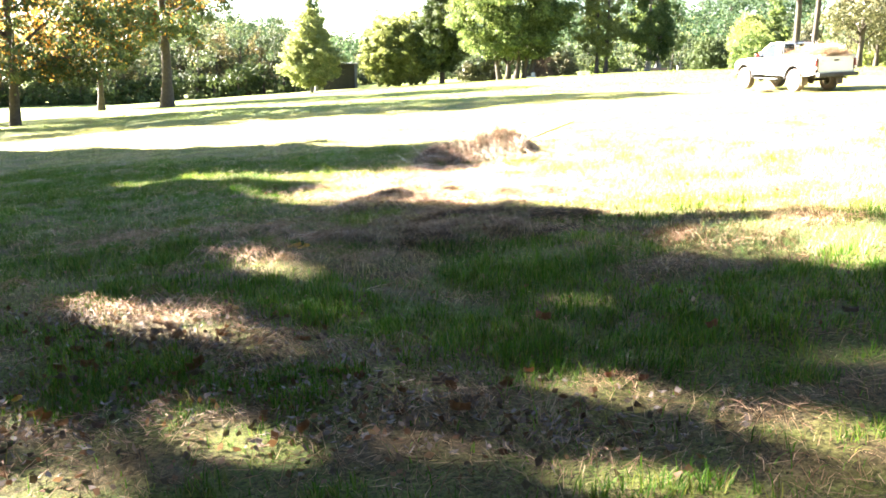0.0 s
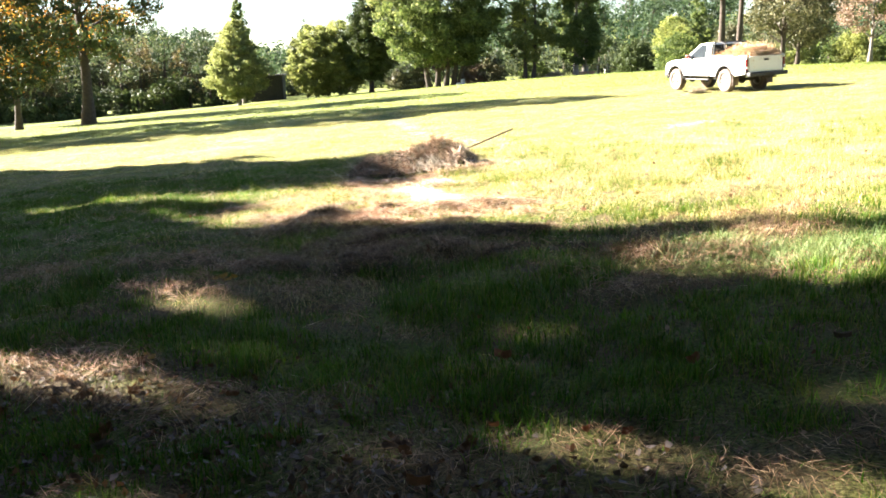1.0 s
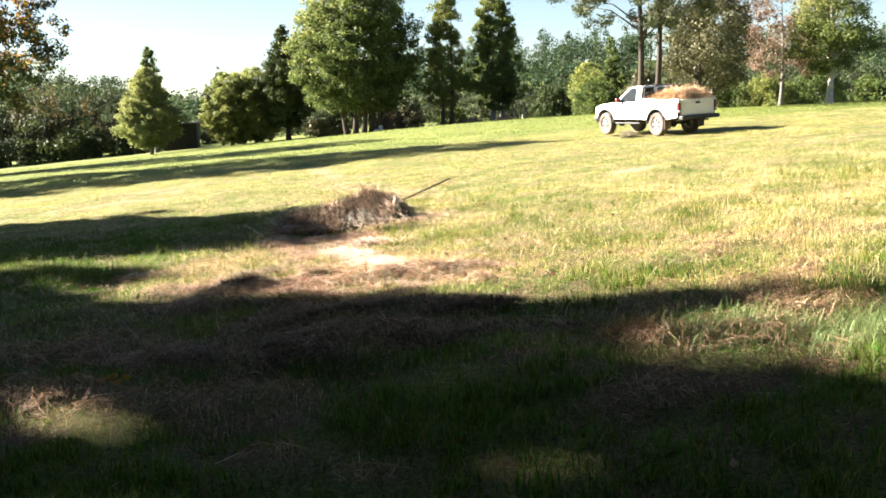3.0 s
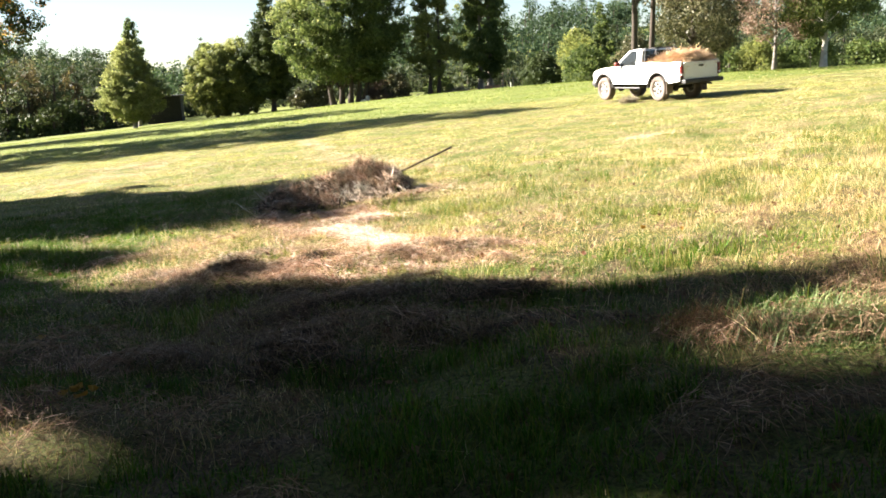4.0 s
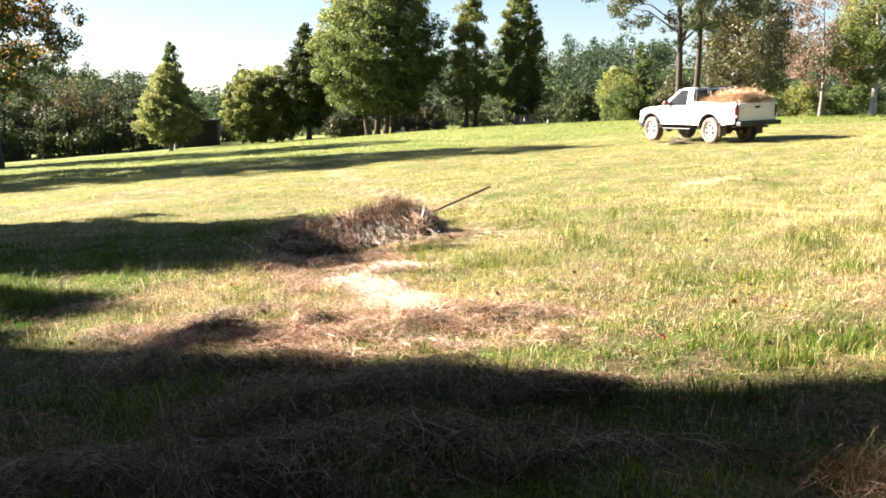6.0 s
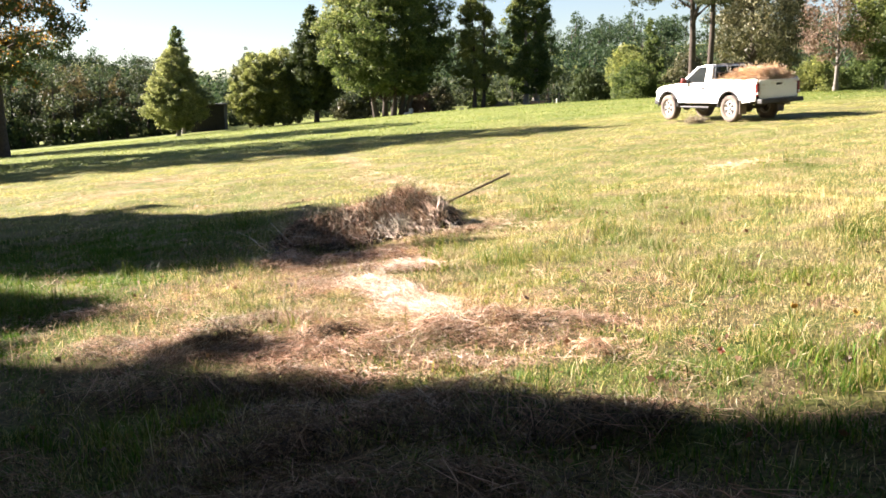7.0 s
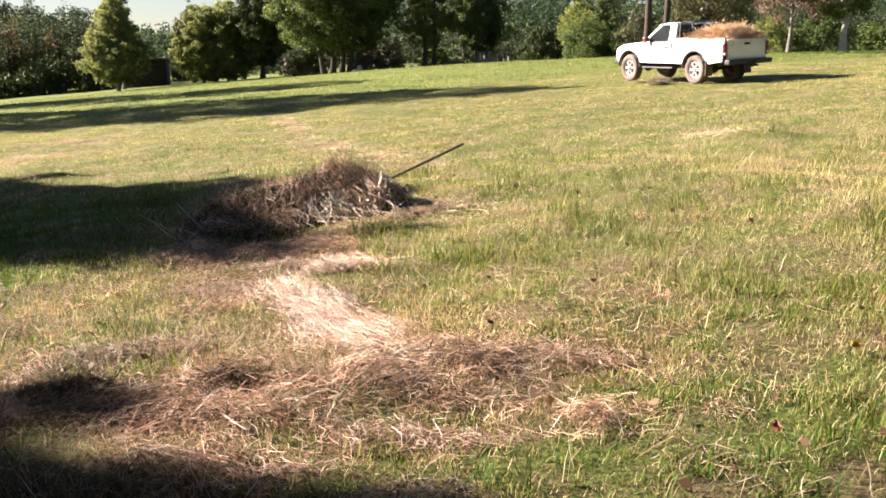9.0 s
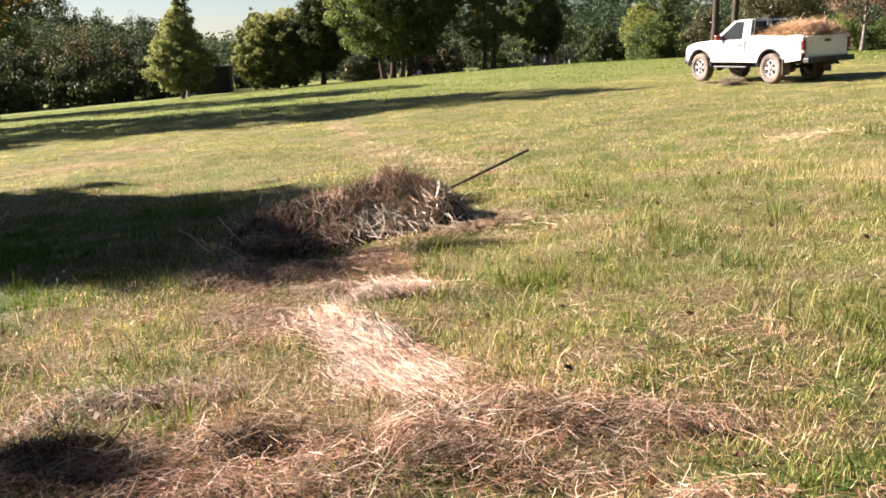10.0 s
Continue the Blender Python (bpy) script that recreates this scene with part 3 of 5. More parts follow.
def build_shade_trees():
    """Trees out of view, most to the left of the walk, that shade its first half."""
    # holes cut through the crowns so that sun spots fall at these places
    spots = ((-2.3, 6.25, 0.16), (-1.75, 5.9, 0.14), (-1.3, 5.6, 0.10), (-1.0, 5.25, 0.08), (-1.5, 7.75, 0.02), (0.0, 4.3, 0.12), (0.62, 5.36, 0.02), (0.9, 4.2, 0.06), (0.5, 3.4, 0.13), (1.5, 3.6, 0.08), (1.15, 3.0, 0.13), (1.75, 3.2, 0.14), (2.5, 5.2, 0.10), (2.9, 4.7, 0.06), (-0.15, 3.6, 0.10), (-2.4, 4.6, 0.02), (-1.9, 4.2, 0.05), (-1.5, 3.7, 0.07), (-0.9, 4.0, 0.06), (-2.1, 3.4, 0.12), (-1.2, 3.2, 0.14), (-0.7, 3.45, 0.10), (-1.65, 3.3, 0.12), (-0.9, 2.8, 0.12), (-0.22, 10.4, 0.05), (0.1, 10.15, 0.06), (-0.6, 10.72, 0.0), (0.02, 9.8, 0.0), (0.35, 10.35, 0.04), (1.3, 9.35, 0.02), (1.75, 9.15, 0.02), (1.15, 9.65, 0.02), (-1.35, 11.9, 0.12), (-1.1, 11.3, 0.10), (-0.75, 11.2, 0.05), (-1.5, 11.5, 0.12), (-0.4, 11.4, 0.06), (-1.75, 11.6, 0.08), (2.7, 6.38, 0.03), (2.75, 5.85, -0.03), (2.8, 6.8, 0.08), (3.2, 6.3, 0.04))
    chance = np.random.default_rng(140)
    spots += tuple((chance.uniform(-2.9, 2.9), chance.uniform(3.0, 7.6), chance.uniform(-0.10, 0.03)) for _ in range(34))

    def gaps_of(x, y):
        z = ground_at(x, y) - 0.15
        return [(gy + 0.511 * (gx - x) - y, ground_at(gx, gy) + 0.548 * (gx - x) - z, r) for gx, gy, r in spots]

    GAPS_A, GAPS_B, GAPS_C, GAPS_D, GAPS_E, GAPS_F, GAPS_G = (gaps_of(*p) for p in ((-24.0, 18.7), (-24.0, 16.5), (-26.4, 14.6), (-21.6, 19.2), (-21.0, 20.2), (-21.5, 21.7), (-23.3, 23.9)))
    lab = "broad green shade tree added out of view beside the field"
    tree("shade_tree", -21.5, 28.2, 13.95, 2.7, 2.8, "column", LEAF_DARK, BARK, lab, 0.55, 12000, 110, 1.0, 0.25, seed=41, limbs=20, hollow=0.1, fine=False)
    tree("shade_tree", -22.2, 27.2, 14.2, 1.7, 2.8, "column", LEAF_DARK, BARK, lab, 0.5, 11000, 95, 0.85, 0.22, seed=42, limbs=20, hollow=0.1, fine=False)
    tree("shade_tree", -21.6, 25.5, 13.6, 1.8, 2.8, "column", LEAF_DARK, BARK, lab, 0.5, 11000, 90, 0.85, 0.2, seed=43, limbs=20, hollow=0.1, fine=False)
    tree("shade_tree", -23.3, 23.9, 13.1, 1.5, 2.8, "column", LEAF_DARK, BARK, lab, 0.5, 6000, 60, 0.8, 0.2, seed=44, limbs=20, hollow=0.1, fine=False, gaps=GAPS_G)
    tree("shade_tree", -21.5, 21.7, 13.3, 0.7, 3.0, "column", LEAF_DARK, BARK, lab, 0.45, 9000, 85, 0.6, 0.2, seed=45, limbs=20, hollow=0.1, fine=False, gaps=GAPS_F)
    tree("shade_tree", -21.0, 20.2, 17.3, 0.95, 3.0, "column", LEAF_DARK, BARK, lab, 0.45, 10500, 95, 0.6, 0.2, seed=46, limbs=20, hollow=0.1, fine=False, gaps=GAPS_E)
    tree("shade_tree", -21.6, 19.2, 14.2, 1.3, 3.0, "column", LEAF_DARK, BARK, lab, 0.5, 10500, 100, 0.72, 0.22, seed=47, limbs=20, hollow=0.1, fine=False, gaps=GAPS_D)
    tree("shade_tree", -24.0, 18.7, 23.4, 1.8, 3.0, "column", LEAF_DARK, BARK, lab, 0.45, 12000, 95, 0.75, 0.3, seed=48, limbs=20, hollow=0.1, fine=False, gaps=GAPS_A)
    tree("shade_tree", -24.0, 16.5, 22.4, 1.7, 3.0, "column", LEAF_DARK, BARK, lab, 0.5, 15000, 130, 0.8, 0.24, seed=49, limbs=20, hollow=0.1, fine=False, gaps=GAPS_B)
    tree("shade_tree", -26.4, 14.6, 24.5, 3.4, 3.2, "column", LEAF_DARK, BARK, lab, 0.52, 20000, 150, 1.0, 0.36, seed=50, limbs=20, hollow=0.1, fine=False, gaps=GAPS_C)
    tree("shade_tree", -23.6, 5.9, 16.0, 4.2, 3.0, "round", LEAF_DARK, BARK, lab, 0.6, 6000, 90, 1.2, 0.34, seed=51, limbs=20, hollow=0.1, fine=False)
    # two more, right of the walk and behind it, added only to block sky light
    tree("shade_tree", 9.6, 2.2, 15.0, 4.6, 3.2, "round", LEAF_DARK, BARK, lab, 0.6, 9000, 110, 1.3, 0.34, seed=61, limbs=20, hollow=0.1, fine=False)
    tree("shade_tree", 3.4, -6.5, 16.0, 5.4, 3.2, "round", LEAF_DARK, BARK, lab, 0.6, 9000, 110, 1.3, 0.34, seed=62, limbs=20, hollow=0.1, fine=False)


build_field_trees()
build_shade_trees()


def build_sky_blockers():
    """Unseen oaks added behind and beside the start of the walk to block sky light."""
    lab = "unseen broad oak added to block sky light over the walk"
    for k, (x, y, h, r) in enumerate(((-3.5, -8.5, 18.0, 7.5), (9.5, -6.0, 17.0, 7.5), (16.0, 4.0, 18.0, 7.0), (-15.0, -6.0, 17.0, 7.0), (-5.0, -0.5, 16.0, 6.5), (5.8, 4.0, 16.0, 6.0))):
        tree("oak_tree", x, y, h, r, 4.5, "round", LEAF_DARK, BARK, lab, 0.75, 9000, 160, 1.6, 0.4, seed=101 + k, limbs=24, hollow=0.1, fine=False)


build_sky_blockers()


def build_shrubs():
    def shrub(x, y, h, r, mat, label, leaf, leaves, seed, shape="bush"):
        tree("shrub", x, y, h, r, 0.1, shape, mat, BARK_GREY, label, leaf, leaves, 45, r * 0.34, 0.07, seed=seed, limbs=10, tall=0.7)
    shrub(30.4, 113, 4.2, 2.6, LEAF_DARK, "dark green rounded shrub at the field's edge", 0.36, 4000, 51)
    shrub(34.2, 108, 5.6, 3.2, LEAF_POPLAR, "yellow-green leafy shrub at the field's edge", 0.36, 5000, 52)
    shrub(31.4, 112, 2.6, 2.4, LEAF_DARK, "low dark green shrub at the field's edge", 0.34, 2500, 53)
    shrub(40.0, 119, 10.2, 2.2, LEAF_GREEN, "tall green bush among the trees", 0.40, 5000, 54, "column")
    shrub(37.8, 118, 5.4, 3.2, LEAF_POPLAR, "yellow-green leafy shrub at the field's edge", 0.38, 4000, 55)
    shrub(3.4, 156, 3.2, 2.2, LEAF_OAK, "pale grey-green shrub under the big tree", 0.4, 2200, 56)
    shrub(6.4, 156, 3.6, 2.2, LEAF_OAK, "pale grey-green shrub under the big tree", 0.4, 2200, 57)
    shrub(15.6, 157, 3.6, 2.4, LEAF_RED, "thin reddish-grey shrub under the trees", 0.4, 2000, 58)
    shrub(18.4, 157, 4.4, 2.6, LEAF_OAK, "pale grey-green shrub under the trees", 0.4, 2400, 59)
    shrub(25.5, 156, 3.2, 2.6, LEAF_GREEN, "green shrub under the trees", 0.4, 2200, 60)
    shrub(35.6, 82, 4.3, 1.9, LEAF_POPLAR, "yellow-green bush at the field's edge", 0.28, 4200, 61)
    shrub(38.0, 86, 3.4, 2.0, LEAF_GREEN, "green bush at the field's edge", 0.28, 3500, 62)
    shrub(42.5, 84, 3.2, 2.4, LEAF_POPLAR, "bright green bush beside pale tree trunks", 0.28, 3500, 63)
    shrub(46.5, 82, 3.4, 2.4, LEAF_GREEN, "green bush at the field's edge", 0.28, 3500, 64)
    shrub(29.0, 92, 3.6, 2.4, LEAF_GREEN, "green bush behind the truck", 0.3, 3500, 65)
    shrub(33.0, 90, 4.2, 2.4, LEAF_OAK, "grey-green bush behind the truck", 0.3, 3500, 66)


build_shrubs()


def woods(name, label, rows, leaf, per, mat, seed):
    """A wood too far off to count its trees: crowns of leaves packed along a strip. rows: x, y, height, radius."""
    rng = np.random.default_rng(seed)
    pts, outs, lines = [], [], []
    for x, y, h, r in rows:
        p, d, c, s = crown_points(rng, rng.choice(["round", "column", "round"]), h * 0.06, h, r, 30, int(per * 1.7), r * 0.34, 0.2)
        z = ground_at(x, y) - 0.3
        pts.append(p + np.array([x, y, z]))
        outs.append(d)
        lines.append((np.array([[x, y, z], [x, y, z + h * 0.45], [x + 0.3, y, z + h * 0.85]]), np.array([0.3, 0.22, 0.06])))
    ob = part_mesh(name, leaf_mesh(name, np.concatenate(pts), leaf * 0.75, rng, np.concatenate(outs), 0.65, 0.0, True), mat)
    ob.data.materials.append(BARK)
    tagged(ob, label, "woods", "", "stuff")
    part_mesh("trunks", tubes_mesh("trunks", lines, 5), BARK, ob)


def build_woods():
    rng = np.random.default_rng(70)
    left = [(x + rng.normal(0, 1.5), 186 + 0.12 * (x + 40) + rng.uniform(0, 26), rng.uniform(12, 16) + 0.02 * (-30 - x), rng.uniform(3.6, 5.4)) for x in np.arange(-112, -27, 1.4)]
    woods("left_woods", "dense mixed green woods at the field's low end", [r for k, r in enumerate(left) if k % 4], 0.55, 1300, LEAF_WOODS, 71)
    woods("left_woods", "scattered trees turning brown among the woods", left[::4], 0.55, 1300, LEAF_TURNING, 78)
    # low strip of dark leaves paints the shade at the foot of the woods
    low = [(x + rng.normal(0, 0.8), 180 + rng.uniform(0, 5), rng.uniform(3.5, 7), rng.uniform(2.4, 3.4)) for x in np.arange(-100, -27, 2.2)]
    woods("wood_edge", "undergrowth along the edge of the woods, shade painted as dark leaves", low, 0.7, 420, LEAF_DARK, 72)
    mid = [(x + rng.normal(0, 1.5), 196 + rng.uniform(0, 30), rng.uniform(5, 9), rng.uniform(3.0, 4.6)) for x in np.arange(-26, 60, 2.0)]
    woods("middle_woods", "mixed green woods beyond the field trees", mid, 0.6, 700, LEAF_WOODS, 73)
    right = [(x + rng.normal(0, 1.5), 128 + rng.uniform(0, 34), rng.uniform(5, 8.5), rng.uniform(3.0, 4.4)) for x in np.arange(44, 120, 1.5)]
    woods("right_woods", "mixed green woods beyond the truck", right, 0.5, 800, LEAF_WOODS, 74)
    near = [(x + rng.normal(0, 1.5), 96 + rng.uniform(0, 16), rng.uniform(2.5, 4.5), rng.uniform(1.8, 2.8)) for x in np.arange(34, 90, 1.7)]
    woods("wood_edge", "green undergrowth along the edge of the woods", near, 0.45, 480, LEAF_GREEN, 75)
    hills = [(x + rng.normal(0, 3), y + rng.uniform(-12, 12), rng.uniform(10, 14), rng.uniform(4.5, 6.5)) for y in (245, 275, 305, 335, 360) for x in np.arange(-125 * y / 350, 275 * y / 350, 5.2)]
    woods("hill_woods", "far wooded hills closing the view", hills, 0.95, 420, LEAF_HILL, 76)
    # unseen rows behind and at both sides, added to cut sky light
    back = [(x + rng.normal(0, 1.5), -13 + rng.uniform(-12, 4), rng.uniform(13, 20), rng.uniform(3.5, 5)) for x in np.arange(-26, 30, 3.0)]
    back += [(-42 + rng.uniform(-7, 5), y + rng.normal(0, 1), rng.uniform(10, 12.5), rng.uniform(3.5, 5)) for y in np.arange(-14, 30, 3.0)]
    back += [(33 + rng.uniform(-4, 7), y + rng.normal(0, 1), rng.uniform(12, 17), rng.uniform(3.5, 5)) for y in np.arange(-14, 14, 3.0)]
    woods("sky_block_woods", "unseen dense woods added round the start to block sky light", back, 0.9, 520, LEAF_DARK, 77)


build_woods()


def build_barn():
    """A barn beside the poplar, its deep shade put into near-black board colours."""
    x, y = -20.2, 178.0
    barn = thing("barn", pose(x, y, ground_at(x, y) - 0.1), "wooden barn under the trees, deep shade painted into its near-black boards", "barn")
    part("wall", boxed((-2.9, -2, 0), (2.9, 3, 4.6), bevel=0.02), WOOD_DARK, barn)
    for k in range(20):
        part("board", boxed((-2.9 + k * 0.29, -2.05, 0.05), (-2.63 + k * 0.29, -2.0, 4.55), bevel=0.008), WOOD_DARK, barn)
    part("roof", boxed((-3.2, -2.4, 4.6), (3.2, 3.3, 4.85), bevel=0.03), ROOF_DARK, barn)


build_barn()



def build_edge_things():
    """What lies at the field's far edge: a post, a tin sheet, a log, a stump, stones and a brush pile."""
    x, y = 29.8, 125.5
    post = thing("marker_post", pose(x, y, ground_at(x, y) - 0.1), "short whitish marker post at the field's edge", "post")
    part("shaft", boxed((-0.07, -0.07, 0), (0.07, 0.07, 1.1), bevel=0.015), POST_PALE, post)
    part("cap", boxed((-0.085, -0.085, 1.1), (0.085, 0.085, 1.15), bevel=0.015), POST_PALE, post)
    x, y = 31.4, 143.5
    sheet = thing("tin_sheet", pose(x, y, ground_at(x, y) - 0.05, -12, 0, 8), "rusty corrugated tin sheet leaning at the field's edge", "sheet metal")
    k = np.linspace(0, 2.4, 61)
    wave = 0.035 * np.sin(k * 2 * math.pi / 0.16)
    v = np.concatenate([np.stack([k - 1.2, wave + d, np.full(61, h)], 1) for h, d in ((0, 0), (1.1, 0), (1.1, 0.012), (0, 0.012))])
    q = [[r * 61 + i, r * 61 + i + 1, ((r + 1) % 4) * 61 + i + 1, ((r + 1) % 4) * 61 + i] for r in range(4) for i in range(60)]
    part_mesh("panel", quads_mesh("panel", v, q), TIN_RUST, sheet)
    part("rail", boxed((-1.2, 0.03, 0.05), (1.2, 0.09, 0.13), bevel=0.01), WOOD_DARK, sheet)
    x, y = 30.2, 149.5
    log = thing("fallen_log", pose(x, y, ground_at(x, y) + 0.12, 0, 0, 12), "pale barkless log lying in the grass", "log")
    a = np.linspace(-1.6, 1.6, 9)
    part_mesh("stem", tubes_mesh("stem", [(np.stack([a, 0.06 * np.sin(2 * a), 0.04 * np.cos(3 * a)], 1), 0.19 - 0.03 * a / 1.6)], 10), BARK_PALE, log, "", True)
    part_mesh("branch_stub", tubes_mesh("branch_stub", [(np.array([[0.5, 0, 0.1], [0.65, 0.05, 0.35], [0.75, 0.1, 0.5]]), np.array([0.07, 0.06, 0.04]))], 7), BARK_PALE, log, "", True)
    x, y = 32.4, 138.5
    stump = thing("tree_stump", pose(x, y, ground_at(x, y) - 0.1), "dark weathered tree stump in the grass", "stump")
    part_mesh("bole", tubes_mesh("bole", [(np.array([[0, 0, 0], [0, 0, 0.25], [0.02, 0, 0.7], [0.02, 0, 0.75], [0.02, 0, 0.76]]), np.array([0.55, 0.40, 0.34, 0.31, 0.01]))], 14), BARK, stump)
    for k, (x, y, r) in enumerate(((12.4, 148.5, 0.38), (20.9, 149.5, 0.42), (22.0, 149.9, 0.3))):
        rng = np.random.default_rng(300 + k)
        bm = bmesh.new()
        bmesh.ops.create_icosphere(bm, subdivisions=3, radius=r)
        for w in bm.verts:
            w.co = Vector((w.co.x * 1.3, w.co.y, w.co.z * 0.75)) * (1 + 0.12 * math.sin(7 * w.co.x / r + k) * math.cos(5 * w.co.y / r) + rng.normal(0, 0.015))
        ob = part("field_stone", bm, BARK_PALE)
        ob.matrix_world = pose(x, y, ground_at(x, y) + r * 0.35, 0, 0, 40 * k)
        tagged(ob, "pale rounded field stone in the grass", "stone", "field stones")
    x, y = 13.1, 149.6
    stub = thing("tree_stump", pose(x, y, ground_at(x, y) - 0.1), "pale freshly cut tree stump at the field's edge", "stump")
    part_mesh("bole", tubes_mesh("bole", [(np.array([[0, 0, 0], [0, 0, 0.3], [0.02, 0, 0.95], [0.02, 0, 1.02]]), np.array([0.48, 0.36, 0.31, 0.27]))], 14), BARK_PALE, stub)
    part_mesh("cut_face", tubes_mesh("cut_face", [(np.array([[0.02, 0, 1.015], [0.02, 0, 1.03]]), np.array([0.27, 0.01]))], 14), POST_PALE, stub, "pale cut face")
    fence = tagged(new("wire_fence"), "old wire fence on weathered grey posts at the field's edge", "fence")
    feet = [(28.2 + 1.45 * k, 135.2 + 0.15 * k) for k in range(5)]
    for k, (x, y) in enumerate(feet):
        z = ground_at(x, y)
        part_mesh("post", tubes_mesh("post", [(np.array([[x, y, z - 0.2], [x + 0.03, y, z + 1.0], [x + 0.05 * math.sin(3 * k), y, z + 1.9 + 0.12 * math.sin(5 * k)]]), np.array([0.11, 0.10, 0.09]))], 8), BARK_GREY, fence)
    for up in (0.5, 0.95, 1.4, 1.75):
        part_mesh("wire", tubes_mesh("wire", [(np.array([[x, y - 0.1, ground_at(x, y) + up] for x, y in feet]), np.full(len(feet), 0.012))], 5), TIN_RUST, fence)
    x, y = 28.3, 153.5
    rng = np.random.default_rng(310)
    pile = thing("brush_pile", pose(x, y, ground_at(x, y)), "pile of dead grey branches at the field's edge", "brush")
    n = 1500
    c = rng.normal(size=(n, 3)) * np.array([1.3, 0.8, 0.35]) + np.array([0, 0, 0.5])
    c[:, 2] = np.clip(c[:, 2] * np.exp(-(c[:, 0] / 2.4) ** 2), 0.05, 2)
    part_mesh("twigs", wisps_mesh("twigs", c, rng.uniform(0, 6.28, n), rng.uniform(0.5, 1.8, n), rng.normal(0, 0.5, n), rng.normal(0, 0.35, n), rng.uniform(0.015, 0.05, n), rng), BARK_GREY, pile)


build_edge_things()
# ---- the pickup truck ----
def arch(cx, cz, r, n=9, a0=166.0, a1=14.0):
    return [(cx + r * math.cos(radians(a0 + (a1 - a0) * k / (n - 1))), cz + r * math.sin(radians(a0 + (a1 - a0) * k / (n - 1)))) for k in range(n)]


def slab(bm, outline, y0, y1, bevel=0.02, shape=None):
    """A side outline (x, z) given thickness from y0 to y1, its rim rounded."""
    a = [bm.verts.new((x, y0, z)) for x, z in outline]
    b = [bm.verts.new((x, y1, z)) for x, z in outline]
    bm.faces.new(a)
    bm.faces.new(b[::-1])
    n = len(a)
    rim = [bm.faces.new((a[k], b[k], b[(k + 1) % n], a[(k + 1) % n])) for k in range(n)]
    bmesh.ops.recalc_face_normals(bm, faces=bm.faces[:])
    if shape:
        for v in bm.verts:
            v.co = shape(v.co)
    if bevel:
        edges = [e for e in bm.edges if abs(e.verts[0].co.y - e.verts[1].co.y) < 0.02]
        bmesh.ops.bevel(bm, geom=edges, offset=bevel, segments=2, affect="EDGES", profile=0.5, clamp_overlap=True)


def beam(bm, a, b, w, d):
    """A square bar from a to b."""
    a, b = Vector(a), Vector(b)
    m = Matrix.Translation((a + b) / 2) @ (b - a).to_track_quat("Z", "X").to_matrix().to_4x4() @ Matrix.Diagonal((w, d, (b - a).length, 1))
    made = bmesh.ops.create_cube(bm, size=1.0, matrix=m)
    edges = list({e for v in made["verts"] for e in v.link_edges})
    bmesh.ops.bevel(bm, geom=edges, offset=min(w, d) * 0.2, segments=1, affect="EDGES")


def pane(bm, corners, thick=0.008):
    vs = [bm.verts.new(c) for c in corners]
    f = bm.faces.new(vs)
    bm.normal_update()
    n = f.normal * thick
    ws = [bm.verts.new(Vector(c) - n) for c in corners]
    bm.faces.new(ws[::-1])
    k = len(vs)
    for i in range(k):
        bm.faces.new((vs[i], ws[i], ws[(i + 1) % k], vs[(i + 1) % k]))
    bmesh.ops.recalc_face_normals(bm, faces=bm.faces[:])


def build_wheel(truck, x, y, turned):
    """Tyre and alloy rim; the outer face looks along +y, or -y where turned."""
    bm = bmesh.new()
    r, w = 0.36, 0.125
    lathe(bm, [(0.20, -w * 0.8), (0.30, -w), (0.335, -w * 0.95), (r, -w * 0.72), (r, w * 0.72), (0.335, w * 0.95), (0.30, w), (0.20, w * 0.8)], sides=32, closed=True)
    wheel = part("wheel", bm, RUBBER, truck, "dusty black tyre on an alloy rim", True)
    wheel.matrix_basis = pose(x, y, r, 0, 0, 180 if turned else 0)
    bm = bmesh.new()
    lathe(bm, [(0.205, -0.10), (0.205, 0.095), (0.19, 0.105), (0.178, 0.09), (0.172, 0.03), (0.172, -0.09)], sides=28, closed=True)
    part("rim", bm, RIM_METAL, wheel, "bright alloy rim", True)
    bm = bmesh.new()
    lathe(bm, [(0.172, 0.0), (0.172, 0.012), (0.05, 0.012), (0.05, 0.0)], sides=24, closed=True)
    part("brake_disc", bm, UNDERSIDE, wheel)
    for k in range(6):
        bm = bmesh.new()
        a = k * math.pi / 3
        beam(bm, (0.05 * math.cos(a), 0.075, 0.05 * math.sin(a)), (0.18 * math.cos(a), 0.082, 0.18 * math.sin(a)), 0.075, 0.04)
        part("spoke", bm, RIM_METAL, wheel)
    bm = bmesh.new()
    lathe(bm, [(0.052, 0.05), (0.052, 0.10), (0.036, 0.118)], sides=16)
    part("hub_cap", bm, RIM_METAL, wheel, "", True)


